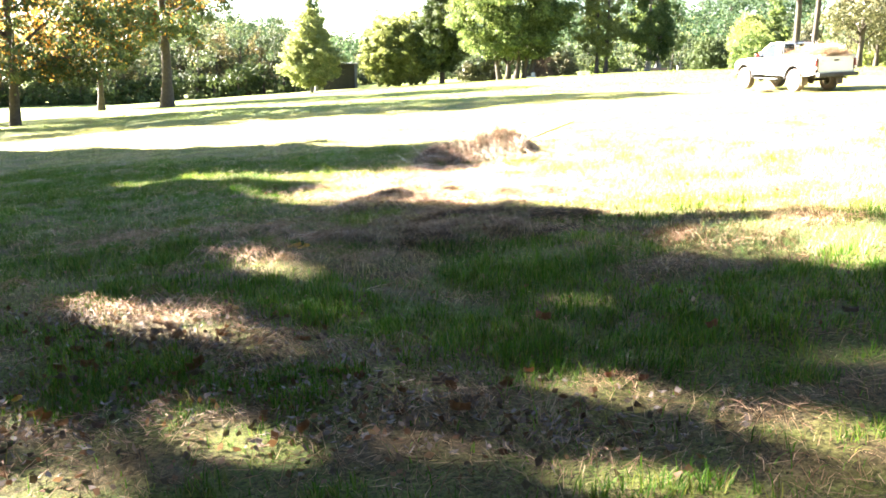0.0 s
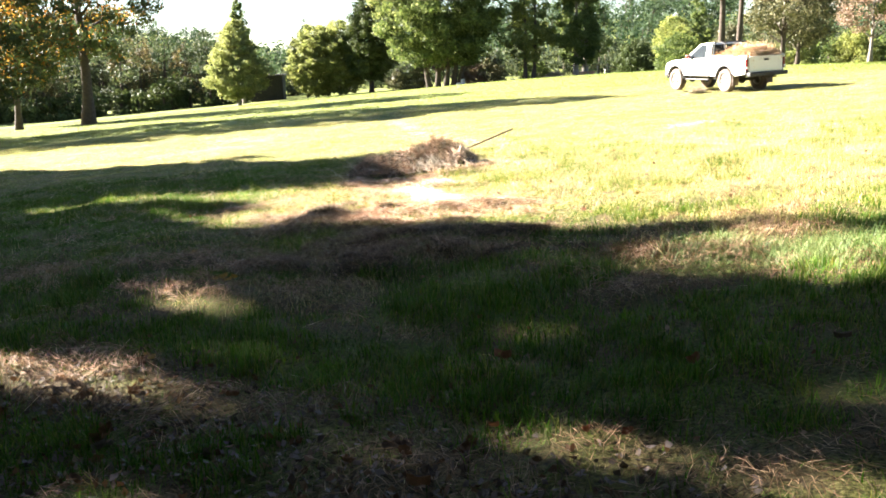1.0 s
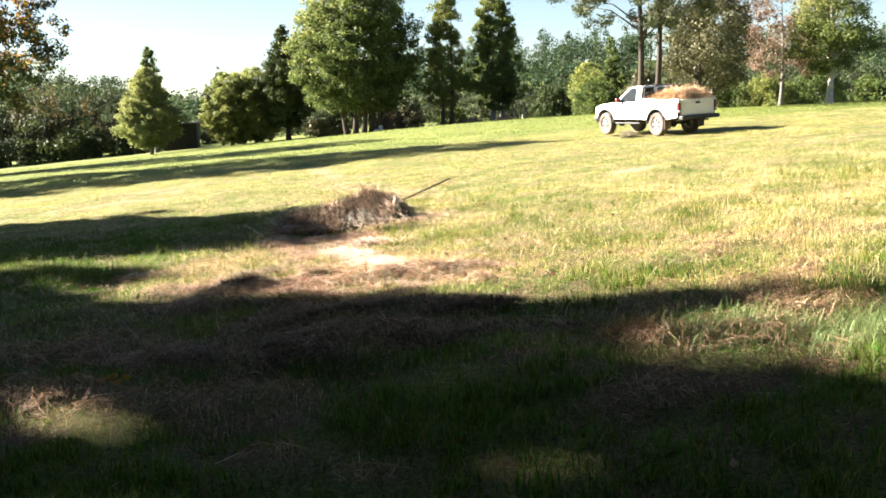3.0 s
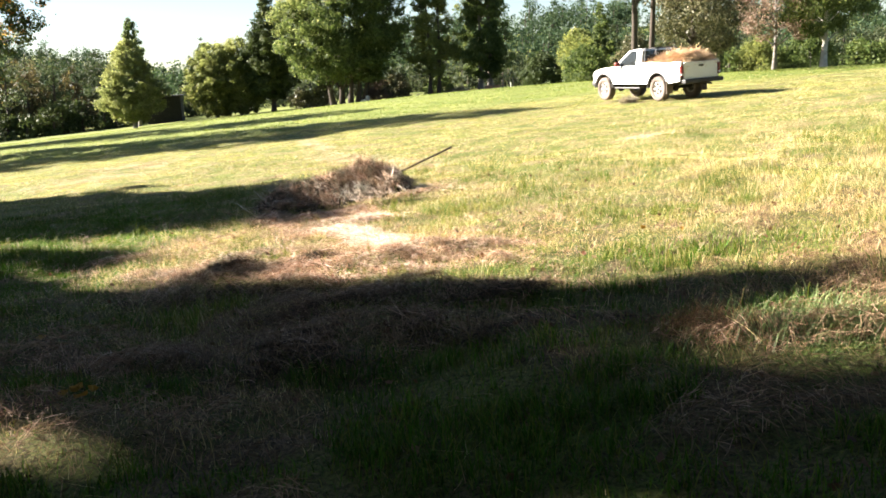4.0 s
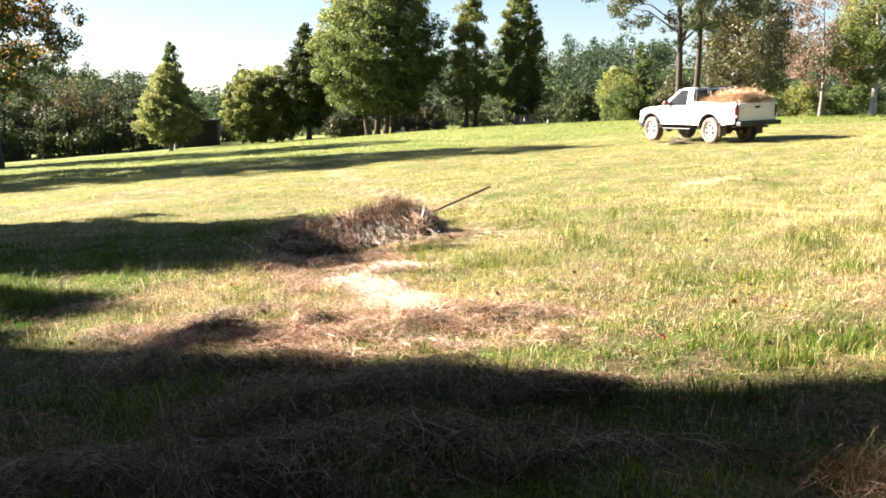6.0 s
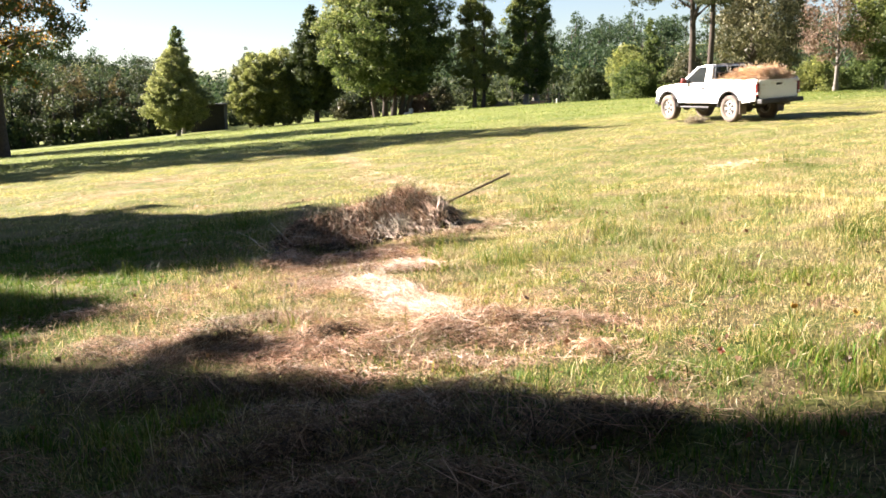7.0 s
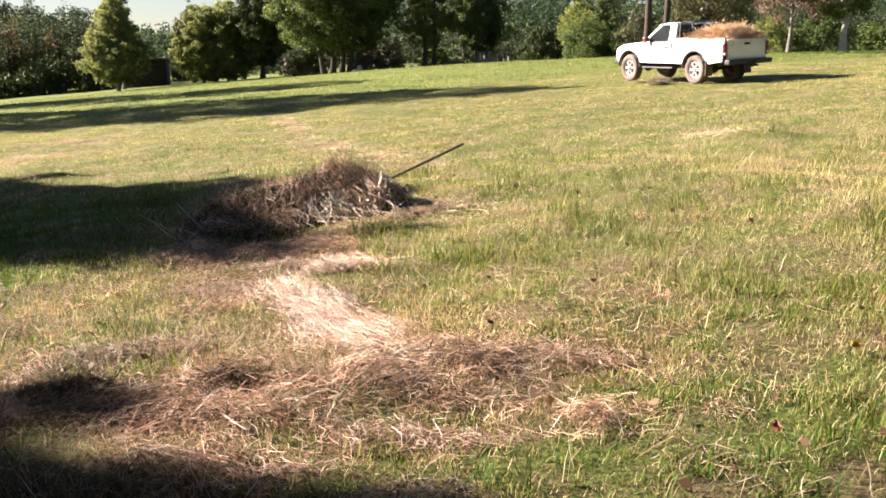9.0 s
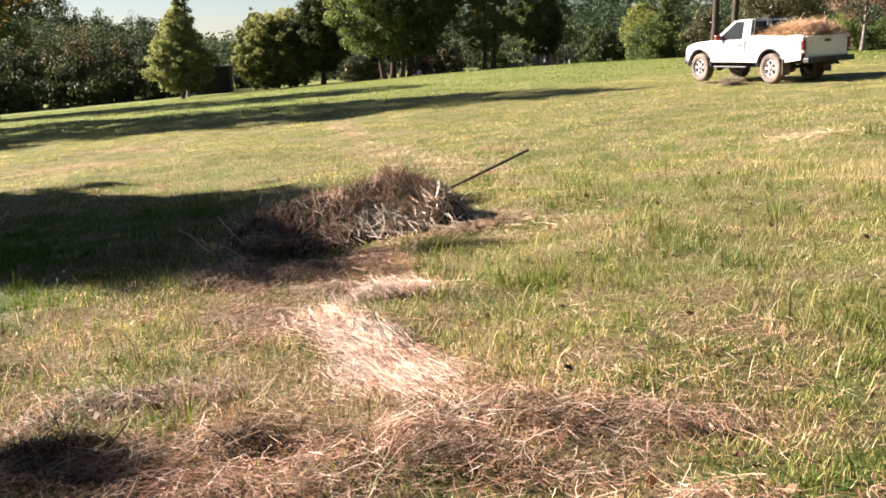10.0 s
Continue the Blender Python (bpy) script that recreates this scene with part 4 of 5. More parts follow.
def build_truck():
    base = Vector((10.61, 29.95, 0.0))
    ahead = Vector((-0.321, 0.947, 0)).normalized()
    yaw = math.degrees(math.atan2(ahead.y, ahead.x))
    z0 = ground_at(base.x, base.y)
    pitch = math.degrees(math.atan2(ground_at(*(base + ahead)[:2]) - z0, 1.0))
    left = Vector((-ahead.y, ahead.x, 0))
    roll = 0.4 * math.degrees(math.atan2(ground_at(*(base + left)[:2]) - z0, 1.0))
    truck = thing("pickup_truck", Matrix.Translation((base.x, base.y, z0 + 0.02)) @ pose(0, 0, 0, 0, 0, yaw) @ pose(0, 0, 0, roll, -pitch, 0) @ Matrix.Diagonal((0.905, 0.865, 0.94, 1.0)), "white single-cab pickup truck parked on the grass, loaded with hay", "truck")
    A = 1.32  # axles before and behind the middle
    front = [(-0.54, 0.50)] + [(0.86, 0.50)] + arch(A, 0.38, 0.45)[1:-1] + [(1.76, 0.48), (1.91, 0.50), (1.97, 0.60), (1.97, 0.79), (1.92, 0.89), (1.76, 0.955), (1.40, 1.01), (0.92, 1.045), (0.5, 1.06), (-0.54, 1.08)]

    def hull(v):
        y = v.y
        if v.z > 0.95:
            y *= 0.955
        if v.x > 1.6:
            y *= 1 - 0.10 * (v.x - 1.6) / 0.5
        return Vector((v.x, y, v.z))

    bm = bmesh.new()
    slab(bm, front, -0.80, 0.80, 0.03, hull)
    body = part("body", bm, PAINT_WHITE, truck)
    # doors with their seams and handles
    for s in (1, -1):
        bm = bmesh.new()
        slab(bm, [(-0.40, 0.55), (0.66, 0.55), (0.74, 0.72), (0.76, 1.03), (-0.40, 1.05)], 0.0, 0.014, 0.004)
        door = part("door", bm, PAINT_WHITE, truck)
        door.matrix_basis = pose(0, 0.797 if s > 0 else -0.811, 0)
        part("handle", boxed((-0.31, 0.0, 0.90), (-0.16, 0.03, 0.94), bevel=0.008), PLASTIC_BLACK, door).matrix_basis = pose(0, 0.012 if s > 0 else -0.024, 0)
        part("moulding", boxed((-0.34, 0.0, 0.60), (0.70, 0.012, 0.645), bevel=0.004), PAINT_WHITE, door).matrix_basis = pose(0, 0.013 if s > 0 else -0.013, 0)
        mirror = part("side_mirror", boxed((0.46, 0.0, 1.05), (0.55, 0.18, 1.19), bevel=0.03), MIRROR_RED, truck, "dark red door mirror")
        mirror.matrix_basis = pose(0, 0.80 if s > 0 else -1.0, 0)
        part("step_bar", boxed((-0.45, 0, 0.36), (0.80, 0.06, 0.41), bevel=0.02), PLASTIC_BLACK, truck).matrix_basis = pose(0, 0.72 if s > 0 else -0.78, 0)
    # cab above the belt line
    roof_z, hb, ht = 1.535, 0.755, 0.63
    bm = bmesh.new()
    slab(bm, [(0.13, roof_z - 0.05), (0.03, roof_z - 0.01), (-0.16, roof_z + 0.012), (-0.42, roof_z), (-0.48, roof_z - 0.045)], -ht, ht, 0.025)
    part("roof", bm, PAINT_WHITE, truck)
    for s in (1, -1):
        bm = bmesh.new()
        beam(bm, (0.74, s * hb, 1.04), (0.10, s * (ht - 0.02), roof_z - 0.03), 0.07, 0.06)
        part("windscreen_pillar", bm, PAINT_WHITE, truck)
        bm = bmesh.new()
        slab(bm, [(-0.54, 1.05), (-0.30, 1.05), (-0.26, roof_z - 0.02), (-0.48, roof_z - 0.02)], -0.03, 0.03, 0.01, lambda v: Vector((v.x, v.y + s * (hb - (v.z - 1.05) / 0.47 * (hb - ht + 0.02)), v.z)))
        part("rear_pillar", bm, PAINT_WHITE, truck)
        bm = bmesh.new()
        pane(bm, [(0.66, s * hb, 1.06), (0.08, s * (ht - 0.01), roof_z - 0.065), (-0.26, s * (ht - 0.01), roof_z - 0.055), (-0.30, s * hb, 1.06)])
        part("side_window", bm, GLASS, truck, "dark tinted side window")
        bm = bmesh.new()
        beam(bm, (0.66, s * (hb + 0.012), 1.07), (-0.30, s * (hb + 0.012), 1.07), 0.02, 0.03)
        part("window_trim", bm, PLASTIC_BLACK, truck)
    bm = bmesh.new()
    pane(bm, [(0.73, hb - 0.03, 1.06), (0.73, -hb + 0.03, 1.06), (0.11, -ht + 0.03, roof_z - 0.055), (0.11, ht - 0.03, roof_z - 0.055)])
    part("windscreen", bm, GLASS, truck)
    bm = bmesh.new()
    pane(bm, [(-0.52, hb - 0.06, 1.09), (-0.47, ht - 0.04, roof_z - 0.06), (-0.47, -ht + 0.04, roof_z - 0.06), (-0.52, -hb + 0.06, 1.09)])
    part("rear_window", bm, GLASS, truck)
    part("seat", boxed((-0.42, -0.62, 0.85), (0.05, 0.62, 1.06), (-0.47, -0.60, 1.0), (-0.33, 0.60, 1.32), bevel=0.04), SEAT, truck)
    bm = bmesh.new()
    tubes(bm, [([(0.36 + 0.05 * math.cos(a), 0.36 + 0.17 * math.sin(a), 1.10 + 0.15 * math.cos(a)) for a in np.linspace(0, 2 * math.pi, 17)], [0.014] * 17)], 6, False)
    part("steering_wheel", bm, PLASTIC_BLACK, truck)
    # bed
    side = [(-0.58, 0.50), (-0.86, 0.50)] + arch(-A, 0.38, 0.45, a0=14.0, a1=166.0)[1:-1] + [(-1.78, 0.50), (-2.330, 0.57), (-2.390, 1.09), (-0.58, 1.10)]
    for s in (1, -1):
        bm = bmesh.new()
        slab(bm, side, -0.03, 0.03, 0.018)
        part("bed_side", bm, PAINT_WHITE, truck).matrix_basis = pose(0, s * 0.79, 0)
        bm = bmesh.new()
        beam(bm, (-2.370, s * 0.775, 1.10), (-0.59, s * 0.775, 1.11), 0.075, 0.03)
        part("bed_rail", bm, PAINT_WHITE, truck)
        for cx, nm in ((A, "front"), (-A, "rear")):
            # black ring stands for the dark gap inside the arch, not a trim
            bm = bmesh.new()
            rim = arch(cx, 0.38, 0.455, 13, 178, 2)
            tubes(bm, [([(x, 0, z) for x, z in rim], [0.028] * 13)], 6)
            part("arch_gap_shade", bm, PLASTIC_BLACK, truck).matrix_basis = pose(0, s * 0.805, 0)
            bm = bmesh.new()
            inner = arch(cx, 0.38, 0.44, 9, 176, 4)
            rim_o = arch(cx, 0.38, 0.455, 9, 176, 4)
            slab(bm, inner + rim_o[::-1], -0.14, 0.14, 0.0)
            part("wheel_well", bm, UNDERSIDE, truck).matrix_basis = pose(0, s * 0.62, 0)
    part("bed_floor", boxed((-2.370, -0.76, 0.58), (-0.59, 0.76, 0.64), bevel=0.01), UNDERSIDE, truck)
    part("bed_front", boxed((-0.62, -0.77, 0.60), (-0.575, 0.77, 1.10), bevel=0.012), PAINT_WHITE, truck)
    gate = part("tailgate", boxed((-2.410, -0.70, 0.62), (-2.350, 0.70, 1.105), bevel=0.018), PAINT_WHITE, truck, "white tailgate, closed")
    part("handle", boxed((-2.427, -0.10, 0.96), (-2.405, 0.10, 1.02), bevel=0.008), PLASTIC_BLACK, gate, "black recessed tailgate handle")
    part("gate_panel", boxed((-2.417, -0.60, 0.67), (-2.406, 0.60, 0.91), bevel=0.004), PAINT_WHITE, gate)
    for s in (1, -1):
        lamp = part("tail_light", boxed((-2.415, -0.045, 0.70), (-2.310, 0.045, 1.03), bevel=0.015), LENS_RED, truck, "red tail light")
        lamp.matrix_basis = pose(0, s * 0.775, 0)
        part("reversing_lens", boxed((-2.421, -0.040, 0.71), (-2.318, 0.041, 0.78), bevel=0.012), LENS_CLEAR, lamp, "clear lower lens").matrix_basis = pose(0, s * 0.004, 0.02)
        part("headlight", boxed((1.89, s * 0.60 - 0.13, 0.72), (1.96, s * 0.60 + 0.13, 0.86), bevel=0.02), LENS_CLEAR, truck, "clear headlight")
    bumper = part("rear_bumper", boxed((-2.570, -0.80, 0.50), (-2.390, 0.80, 0.62), bevel=0.025), PLASTIC_BLACK, truck, "black step bumper")
    part("plate_recess", boxed((-2.582, -0.16, 0.515), (-2.568, 0.16, 0.60), bevel=0.004), UNDERSIDE, bumper)
    part("front_bumper", boxed((1.80, -0.76, 0.45), (2.03, 0.76, 0.60), bevel=0.04), PLASTIC_BLACK, truck, "black front bumper")
    part("grille", boxed((1.95, -0.42, 0.66), (1.985, 0.42, 0.84), bevel=0.012), PLASTIC_BLACK, truck)
    # running gear
    for s in (1, -1):
        part("frame_rail", boxed((-2.310, s * 0.42 - 0.04, 0.46), (1.9, s * 0.42 + 0.04, 0.58), bevel=0.01), UNDERSIDE, truck)
    for cx in (A, -A):
        bm = bmesh.new()
        tubes(bm, [([(cx, -0.66, 0.36), (cx, 0, 0.36), (cx, 0.66, 0.36)], [0.045, 0.05, 0.045])], 10)
        axle = part("axle", bm, UNDERSIDE, truck, "", True)
        bm = bmesh.new()
        bmesh.ops.create_uvsphere(bm, u_segments=12, v_segments=8, radius=0.13, matrix=Matrix.Translation((cx, 0.05, 0.36)))
        part("differential", bm, UNDERSIDE, axle, "", True)
    bm = bmesh.new()
    tubes(bm, [([(0.4, -0.25, 0.44), (-0.9, -0.3, 0.42), (-1.5, -0.5, 0.46), (-2.3, -0.55, 0.44)], [0.03] * 4)], 8)
    part("exhaust", bm, UNDERSIDE, truck, "", True)
    part("fuel_tank", boxed((-0.85, 0.05, 0.36), (0.1, 0.38, 0.56), bevel=0.04), UNDERSIDE, truck)
    part("gearbox", boxed((0.1, -0.2, 0.34), (1.0, 0.2, 0.6), bevel=0.06), UNDERSIDE, truck)
    bm = bmesh.new()
    beam(bm, (-2.350, 0, 0.48), (-2.630, 0, 0.46), 0.07, 0.07)
    bmesh.ops.create_uvsphere(bm, u_segments=10, v_segments=8, radius=0.035, matrix=Matrix.Translation((-2.610, 0, 0.53)))
    part("tow_hitch", bm, UNDERSIDE, truck)
    for s in (1, -1):
        part("mud_flap", boxed((-1.80, s * 0.73 - 0.13, 0.22), (-1.775, s * 0.73 + 0.13, 0.60), bevel=0.005), RUBBER, truck)
    # rack behind the cab
    bm = bmesh.new()
    lines = [([(-0.66, y, 1.09), (-0.66, y, 1.35), (-0.66, y * 0.94, 1.54)], [0.018] * 3) for y in (-0.70, -0.24, 0.24, 0.70)]
    lines += [([(-0.66, -0.66, 1.54), (-0.66, 0, 1.55), (-0.66, 0.66, 1.54)], [0.02] * 3), ([(-0.66, -0.70, 1.33), (-0.66, 0, 1.33), (-0.66, 0.70, 1.33)], [0.015] * 3), ([(-0.66, 0.66, 1.54), (-1.0, 0.66, 1.55), (-1.25, 0.64, 1.53)], [0.014] * 3)]
    tubes(bm, lines, 8)
    part("cab_rack", bm, PLASTIC_BLACK, truck, "thin dark rack behind the cab", True)
    for s, turned in ((0.69, False), (-0.69, True)):
        for cx in (A, -A):
            build_wheel(truck, cx, s, turned)
    return truck


TRUCK = build_truck()


def build_hay_load(truck):
    """A heap of loose hay in the bed, higher behind the cab and spilling to the tailgate."""
    rng = np.random.default_rng(81)
    nx, ny = 26, 18
    def top(u, v):
        crest = 1.16 + 0.15 * np.exp(-((u - 0.62) / 0.3) ** 2)
        return crest - 0.16 * np.abs(2 * v - 1) ** 3.0 - 0.16 * np.clip((u - 0.84) / 0.16, 0, 1) + 0.05 * np.sin(9 * u + 3 * v) + 0.04 * np.sin(14 * v + 5 * u)
    U, V = np.meshgrid(np.linspace(0, 1, nx), np.linspace(0, 1, ny), indexing="ij")
    P = np.stack([-0.70 - 1.66 * U, (V - 0.5) * 1.46, np.maximum(top(U, V), 0.66)], -1).reshape(-1, 3)
    i, j = np.meshgrid(np.arange(nx - 1), np.arange(ny - 1), indexing="ij")
    q = np.stack([i * ny + j, i * ny + j + 1, (i + 1) * ny + j + 1, (i + 1) * ny + j], -1).reshape(-1, 4)
    heap = thing("hay_load", truck.matrix_world.copy(), "heap of loose golden-brown hay piled in a truck bed", "hay")
    part_mesh("heap", quads_mesh("heap", P + np.array([0, 0, -0.03]), q), STRAW, heap, "", True)
    for mat, n, name in ((HAY_GOLD, 8000, "golden_hay"), (STRAW, 4500, "brown_hay"), (STRAW_PALE, 1800, "pale_hay"), (THATCH_AND_SHADE, 900, "dark_hay")):
        u, v = rng.uniform(-0.02, 0.955, n), rng.uniform(0.0, 1.0, n)
        c = np.stack([-0.70 - 1.66 * u, (v - 0.5) * 1.5, np.maximum(top(np.clip(u, 0, 1), v), 0.75) + rng.uniform(-0.03, 0.03, n)], 1)
        d = rng.normal(size=(n, 3)) * np.array([1, 1, 0.32])
        d *= (rng.uniform(0.08, 0.30, n) / np.linalg.norm(d, axis=1))[:, None]
        part_mesh(name, strands_mesh(name, c - d, c + d, rng.normal(0, 0.015, (n, 3)), rng.uniform(0.004, 0.008, n), rng), mat, heap)


build_hay_load(TRUCK)

# ---- the raked hay heap with a tool handle in it ----
def pile_height(x, y):
    """The heap: highest to the right of its middle, with a long low tail to the left."""
    hump = lambda cx, cy, rx, ry: np.exp(-(((x - cx) / rx) ** 2 + ((y - cy) / np.where(y < cy, 0.8 * ry, ry)) ** 2))
    a = 0.35 * hump(0.92, 15.68, 0.42, 0.46)
    b = 0.31 * hump(0.60, 15.64, 0.48, 0.48)
    c = 0.24 * hump(0.22, 15.58, 0.58, 0.46)
    d = 0.07 * hump(0.05, 15.05, 0.60, 0.40)
    e = 0.17 * hump(1.26, 15.45, 0.24, 0.28)
    shag = 0.45 * value_noise(x, y, 3.4, 51) + 0.35 * value_noise(x, y, 8.0, 52) + 0.2 * value_noise(x, y, 15.0, 53)
    top = (a ** 5 + b ** 5 + c ** 5 + d ** 5 + e ** 5) ** 0.2
    return top * (0.56 + 0.84 * shag)


def scatter(rng, n, fun, x0, x1, y0, y1):
    """Points on the plan, drawn by the weight fun(x, y) from 0 to 1."""
    got = np.zeros((0, 2))
    while len(got) < n:
        p = rng.uniform((x0, y0), (x1, y1), (n * 3, 2))
        got = np.concatenate([got, p[rng.uniform(0, 1, len(p)) < fun(p[:, 0], p[:, 1])]])
    return got[:n]


def flow(x, y):
    """The way the stalks lie: it swirls slowly over the plan."""
    return 5.0 * value_noise(x, y, 0.8, 41) + 2.2 * value_noise(x, y, 2.3, 42)


def lay_straw(name, parent, mat, n, fun, bounds, rng, length, wide, lift, heading=None, spread=3.2, tilt=0.18, curl=0.9, loft=0.035):
    p = scatter(rng, n, fun, *bounds)
    x, y = p.T
    c = np.stack([x, y, height(x, y) + lift(x, y) + rng.uniform(-0.005, loft, n)], 1)
    a = rng.uniform(0, 2 * np.pi, n) if heading is None else heading(x, y) + rng.normal(0, spread, n)
    ln = rng.uniform(0, 1, n) ** 1.6 * (length[1] - length[0]) + length[0]
    ex, ey = np.cos(a) * ln / 2, np.sin(a) * ln / 2
    slope = np.clip((lift(x + ex, y + ey) - lift(x - ex, y - ey)) / ln, -1.2, 1.2)
    return part_mesh(name, wisps_mesh(name, c, a, ln, rng.normal(0, curl, n), slope + rng.normal(0, tilt, n), rng.uniform(*wide, n), rng), mat, parent)


def blob(cx, cy, rx, ry, turn=0.0):
    c, s = math.cos(radians(turn)), math.sin(radians(turn))
    def weight(x, y):
        u, v = (x - cx) * c + (y - cy) * s, -(x - cx) * s + (y - cy) * c
        return np.exp(-((u / rx) ** 2 + (v / ry) ** 2))
    return weight


def most(*blobs):
    return lambda x, y: np.clip(np.max([b(x, y) for b in blobs], axis=0), 0, 1)


def build_heap():
    rng = np.random.default_rng(91)
    heap = tagged(new("hay_heap"), "raked heap of dry grey-brown hay lying in the field", "hay")
    g = np.linspace(-1.3, 2.1, 60)
    gy = np.linspace(14.0, 17.0, 50)
    X, Y = np.meshgrid(g, gy)
    v = np.stack([X, Y, height(X, Y) + pile_height(X, Y) - 0.03], -1).reshape(-1, 3)
    i, j = np.meshgrid(np.arange(len(gy) - 1), np.arange(len(g) - 1), indexing="ij")
    q = np.stack([i * 60 + j, i * 60 + j + 1, (i + 1) * 60 + j + 1, (i + 1) * 60 + j], -1).reshape(-1, 4)
    # near-black core and dark strands put the shade of the gaps into colour
    part_mesh("core", quads_mesh("core", v, q), THATCH_AND_SHADE, heap, "", True)
    b = (-1.4, 2.2, 13.9, 17.1)
    on = lambda x, y: np.clip((pile_height(x, y) - 0.035) * 5, 0, 1)
    lay_straw("brown_straw", heap, STRAW, 8500, lambda x, y: on(x, y) * np.clip(0.1 + 2.2 * (value_noise(x, y, 5.0, 61) - 0.3), 0.05, 1), b, rng, (0.08, 0.5), (0.002, 0.0052), pile_height, flow, 0.9, 0.28, 1.0, 0.065)
    lay_straw("gap_shade_straw", heap, THATCH_AND_SHADE, 15000, on, b, rng, (0.08, 0.4), (0.003, 0.007), pile_height, flow, 0.9, 0.3, 1.0, 0.04)
    lay_straw("grey_straw", heap, STRAW_GREY, 4500, lambda x, y: on(x, y) * np.clip(0.1 + 2.2 * (value_noise(x, y, 4.3, 62) - 0.3), 0.05, 1), b, rng, (0.08, 0.55), (0.002, 0.0055), pile_height, flow, 0.9, 0.3, 1.0, 0.075)
    pale = most(blob(1.0, 15.35, 0.42, 0.22, 15), blob(1.3, 15.42, 0.22, 0.16), lambda x, y: 0.35 * blob(0.6, 15.5, 0.6, 0.4)(x, y))
    lay_straw("pale_straw", heap, STRAW_PALE, 1300, pale, b, rng, (0.12, 0.5), (0.003, 0.007), pile_height, lambda x, y: np.full_like(x, radians(-60)), 0.5, 0.12, 0.8, 0.06)
    def stalks(n, where, turn, spread, length, wide, drop, label):
        x, y = scatter(rng, n, where, *b).T
        c = np.stack([x, y, height(x, y) + pile_height(x, y) + rng.uniform(0.04, 0.09, n)], 1)
        for k in range(n):
            one = wisps_mesh("stalk", c[k:k + 1], radians(turn) + rng.normal(0, spread, 1), rng.uniform(*length, 1), rng.normal(0, 0.4, 1), drop + rng.normal(0, 0.22, 1), rng.uniform(*wide, 1), rng, 4)
            part_mesh("stalk", one, STRAW_PALE, heap, label)

    stalks(60, most(blob(1.17, 15.36, 0.17, 0.09, 20), blob(0.98, 15.27, 0.12, 0.07)), -55, 0.45, (0.12, 0.34), (0.007, 0.022), -0.35, "bleached stiff stalk")
    stalks(26, most(blob(0.5, 15.35, 0.6, 0.3), blob(0.0, 15.2, 0.5, 0.3)), -50, 0.7, (0.4, 0.75), (0.004, 0.008), -0.3, "long pale stalk lying across")
    return heap


def build_tool():
    """The handle of a rake or fork that sticks out of the heap."""
    a, b = Vector((1.20, 15.68, 0.0)), Vector((2.255, 16.41, 0.0))
    a.z, b.z = ground_at(a.x, a.y) + 0.16, ground_at(b.x, b.y) + 0.43
    way = (b - a).normalized()
    tool = thing("rake", Matrix.Translation(a), "garden rake with a brown wooden handle, its head under hay", "rake")
    bm = bmesh.new()
    tubes(bm, [([way * -0.45, Vector((0, 0, 0)), way * 0.5, way * (b - a).length], [0.012, 0.013, 0.013, 0.014])], 10)
    part("handle", bm, WOOD_HANDLE, tool, "", True)
    bm = bmesh.new()
    side = way.cross(Vector((0, 0, 1))).normalized()
    beam(bm, way * -0.45 - side * 0.2, way * -0.45 + side * 0.2, 0.02, 0.02)
    part("head", bm, UNDERSIDE, tool)
    for k in range(8):
        bm = bmesh.new()
        foot = way * -0.45 + side * (-0.19 + 0.054 * k)
        beam(bm, foot, foot + Vector((0, 0, -0.08)), 0.007, 0.007)
        part("tine", bm, UNDERSIDE, tool)


build_heap()
build_tool()


def build_hay_clump():
    """A small forkful of hay on the grass beside the truck."""
    rng = np.random.default_rng(95)
    x0, y0 = 9.82, 29.55
    clump = thing("hay_clump", pose(x0, y0, ground_at(x0, y0)), "small clump of hay on the grass under a truck", "hay")
    n = 700
    c = rng.normal(size=(n, 3)) * np.array([0.10, 0.13, 0.04]) + np.array([0, 0, 0.09])
    c[:, 2] = np.clip(c[:, 2], 0.02, 0.3)
    d = rng.normal(size=(n, 3)) * np.array([1, 1, 0.5])
    d *= (rng.uniform(0.05, 0.16, n) / np.linalg.norm(d, axis=1))[:, None]
    part_mesh("hay", strands_mesh("hay", c - d, c + d, rng.normal(0, 0.01, (n, 3)), rng.uniform(0.006, 0.012, n), rng), STRAW_GREY, clump)


build_hay_clump()


# ---- where the turf is green and where it is worn to thatch ----
GREEN_TURF = most(
    blob(-5.0, 16.5, 2.2, 2.4), blob(-2.1, 6.95, 0.8, 0.26, -14), blob(-1.1, 6.35, 0.6, 0.28, -24), blob(-0.5, 5.75, 0.6, 0.3, -28), blob(0.25, 5.35, 0.35, 0.2),
    blob(0.75, 7.0, 0.7, 0.45), blob(-0.55, 4.45, 0.3, 0.25), blob(2.2, 5.8, 0.7, 0.5), blob(0.62, 4.75, 0.4, 0.25), blob(-0.95, 9.9, 0.55, 0.35), blob(1.35, 5.0, 0.7, 0.35),
    blob(-3.2, 8.0, 0.7, 0.5), blob(1.6, 8.9, 0.6, 0.3), blob(-1.9, 4.6, 0.4, 0.3), blob(2.9, 9.4, 1.0, 0.5), blob(0.3, 7.9, 0.5, 0.25))
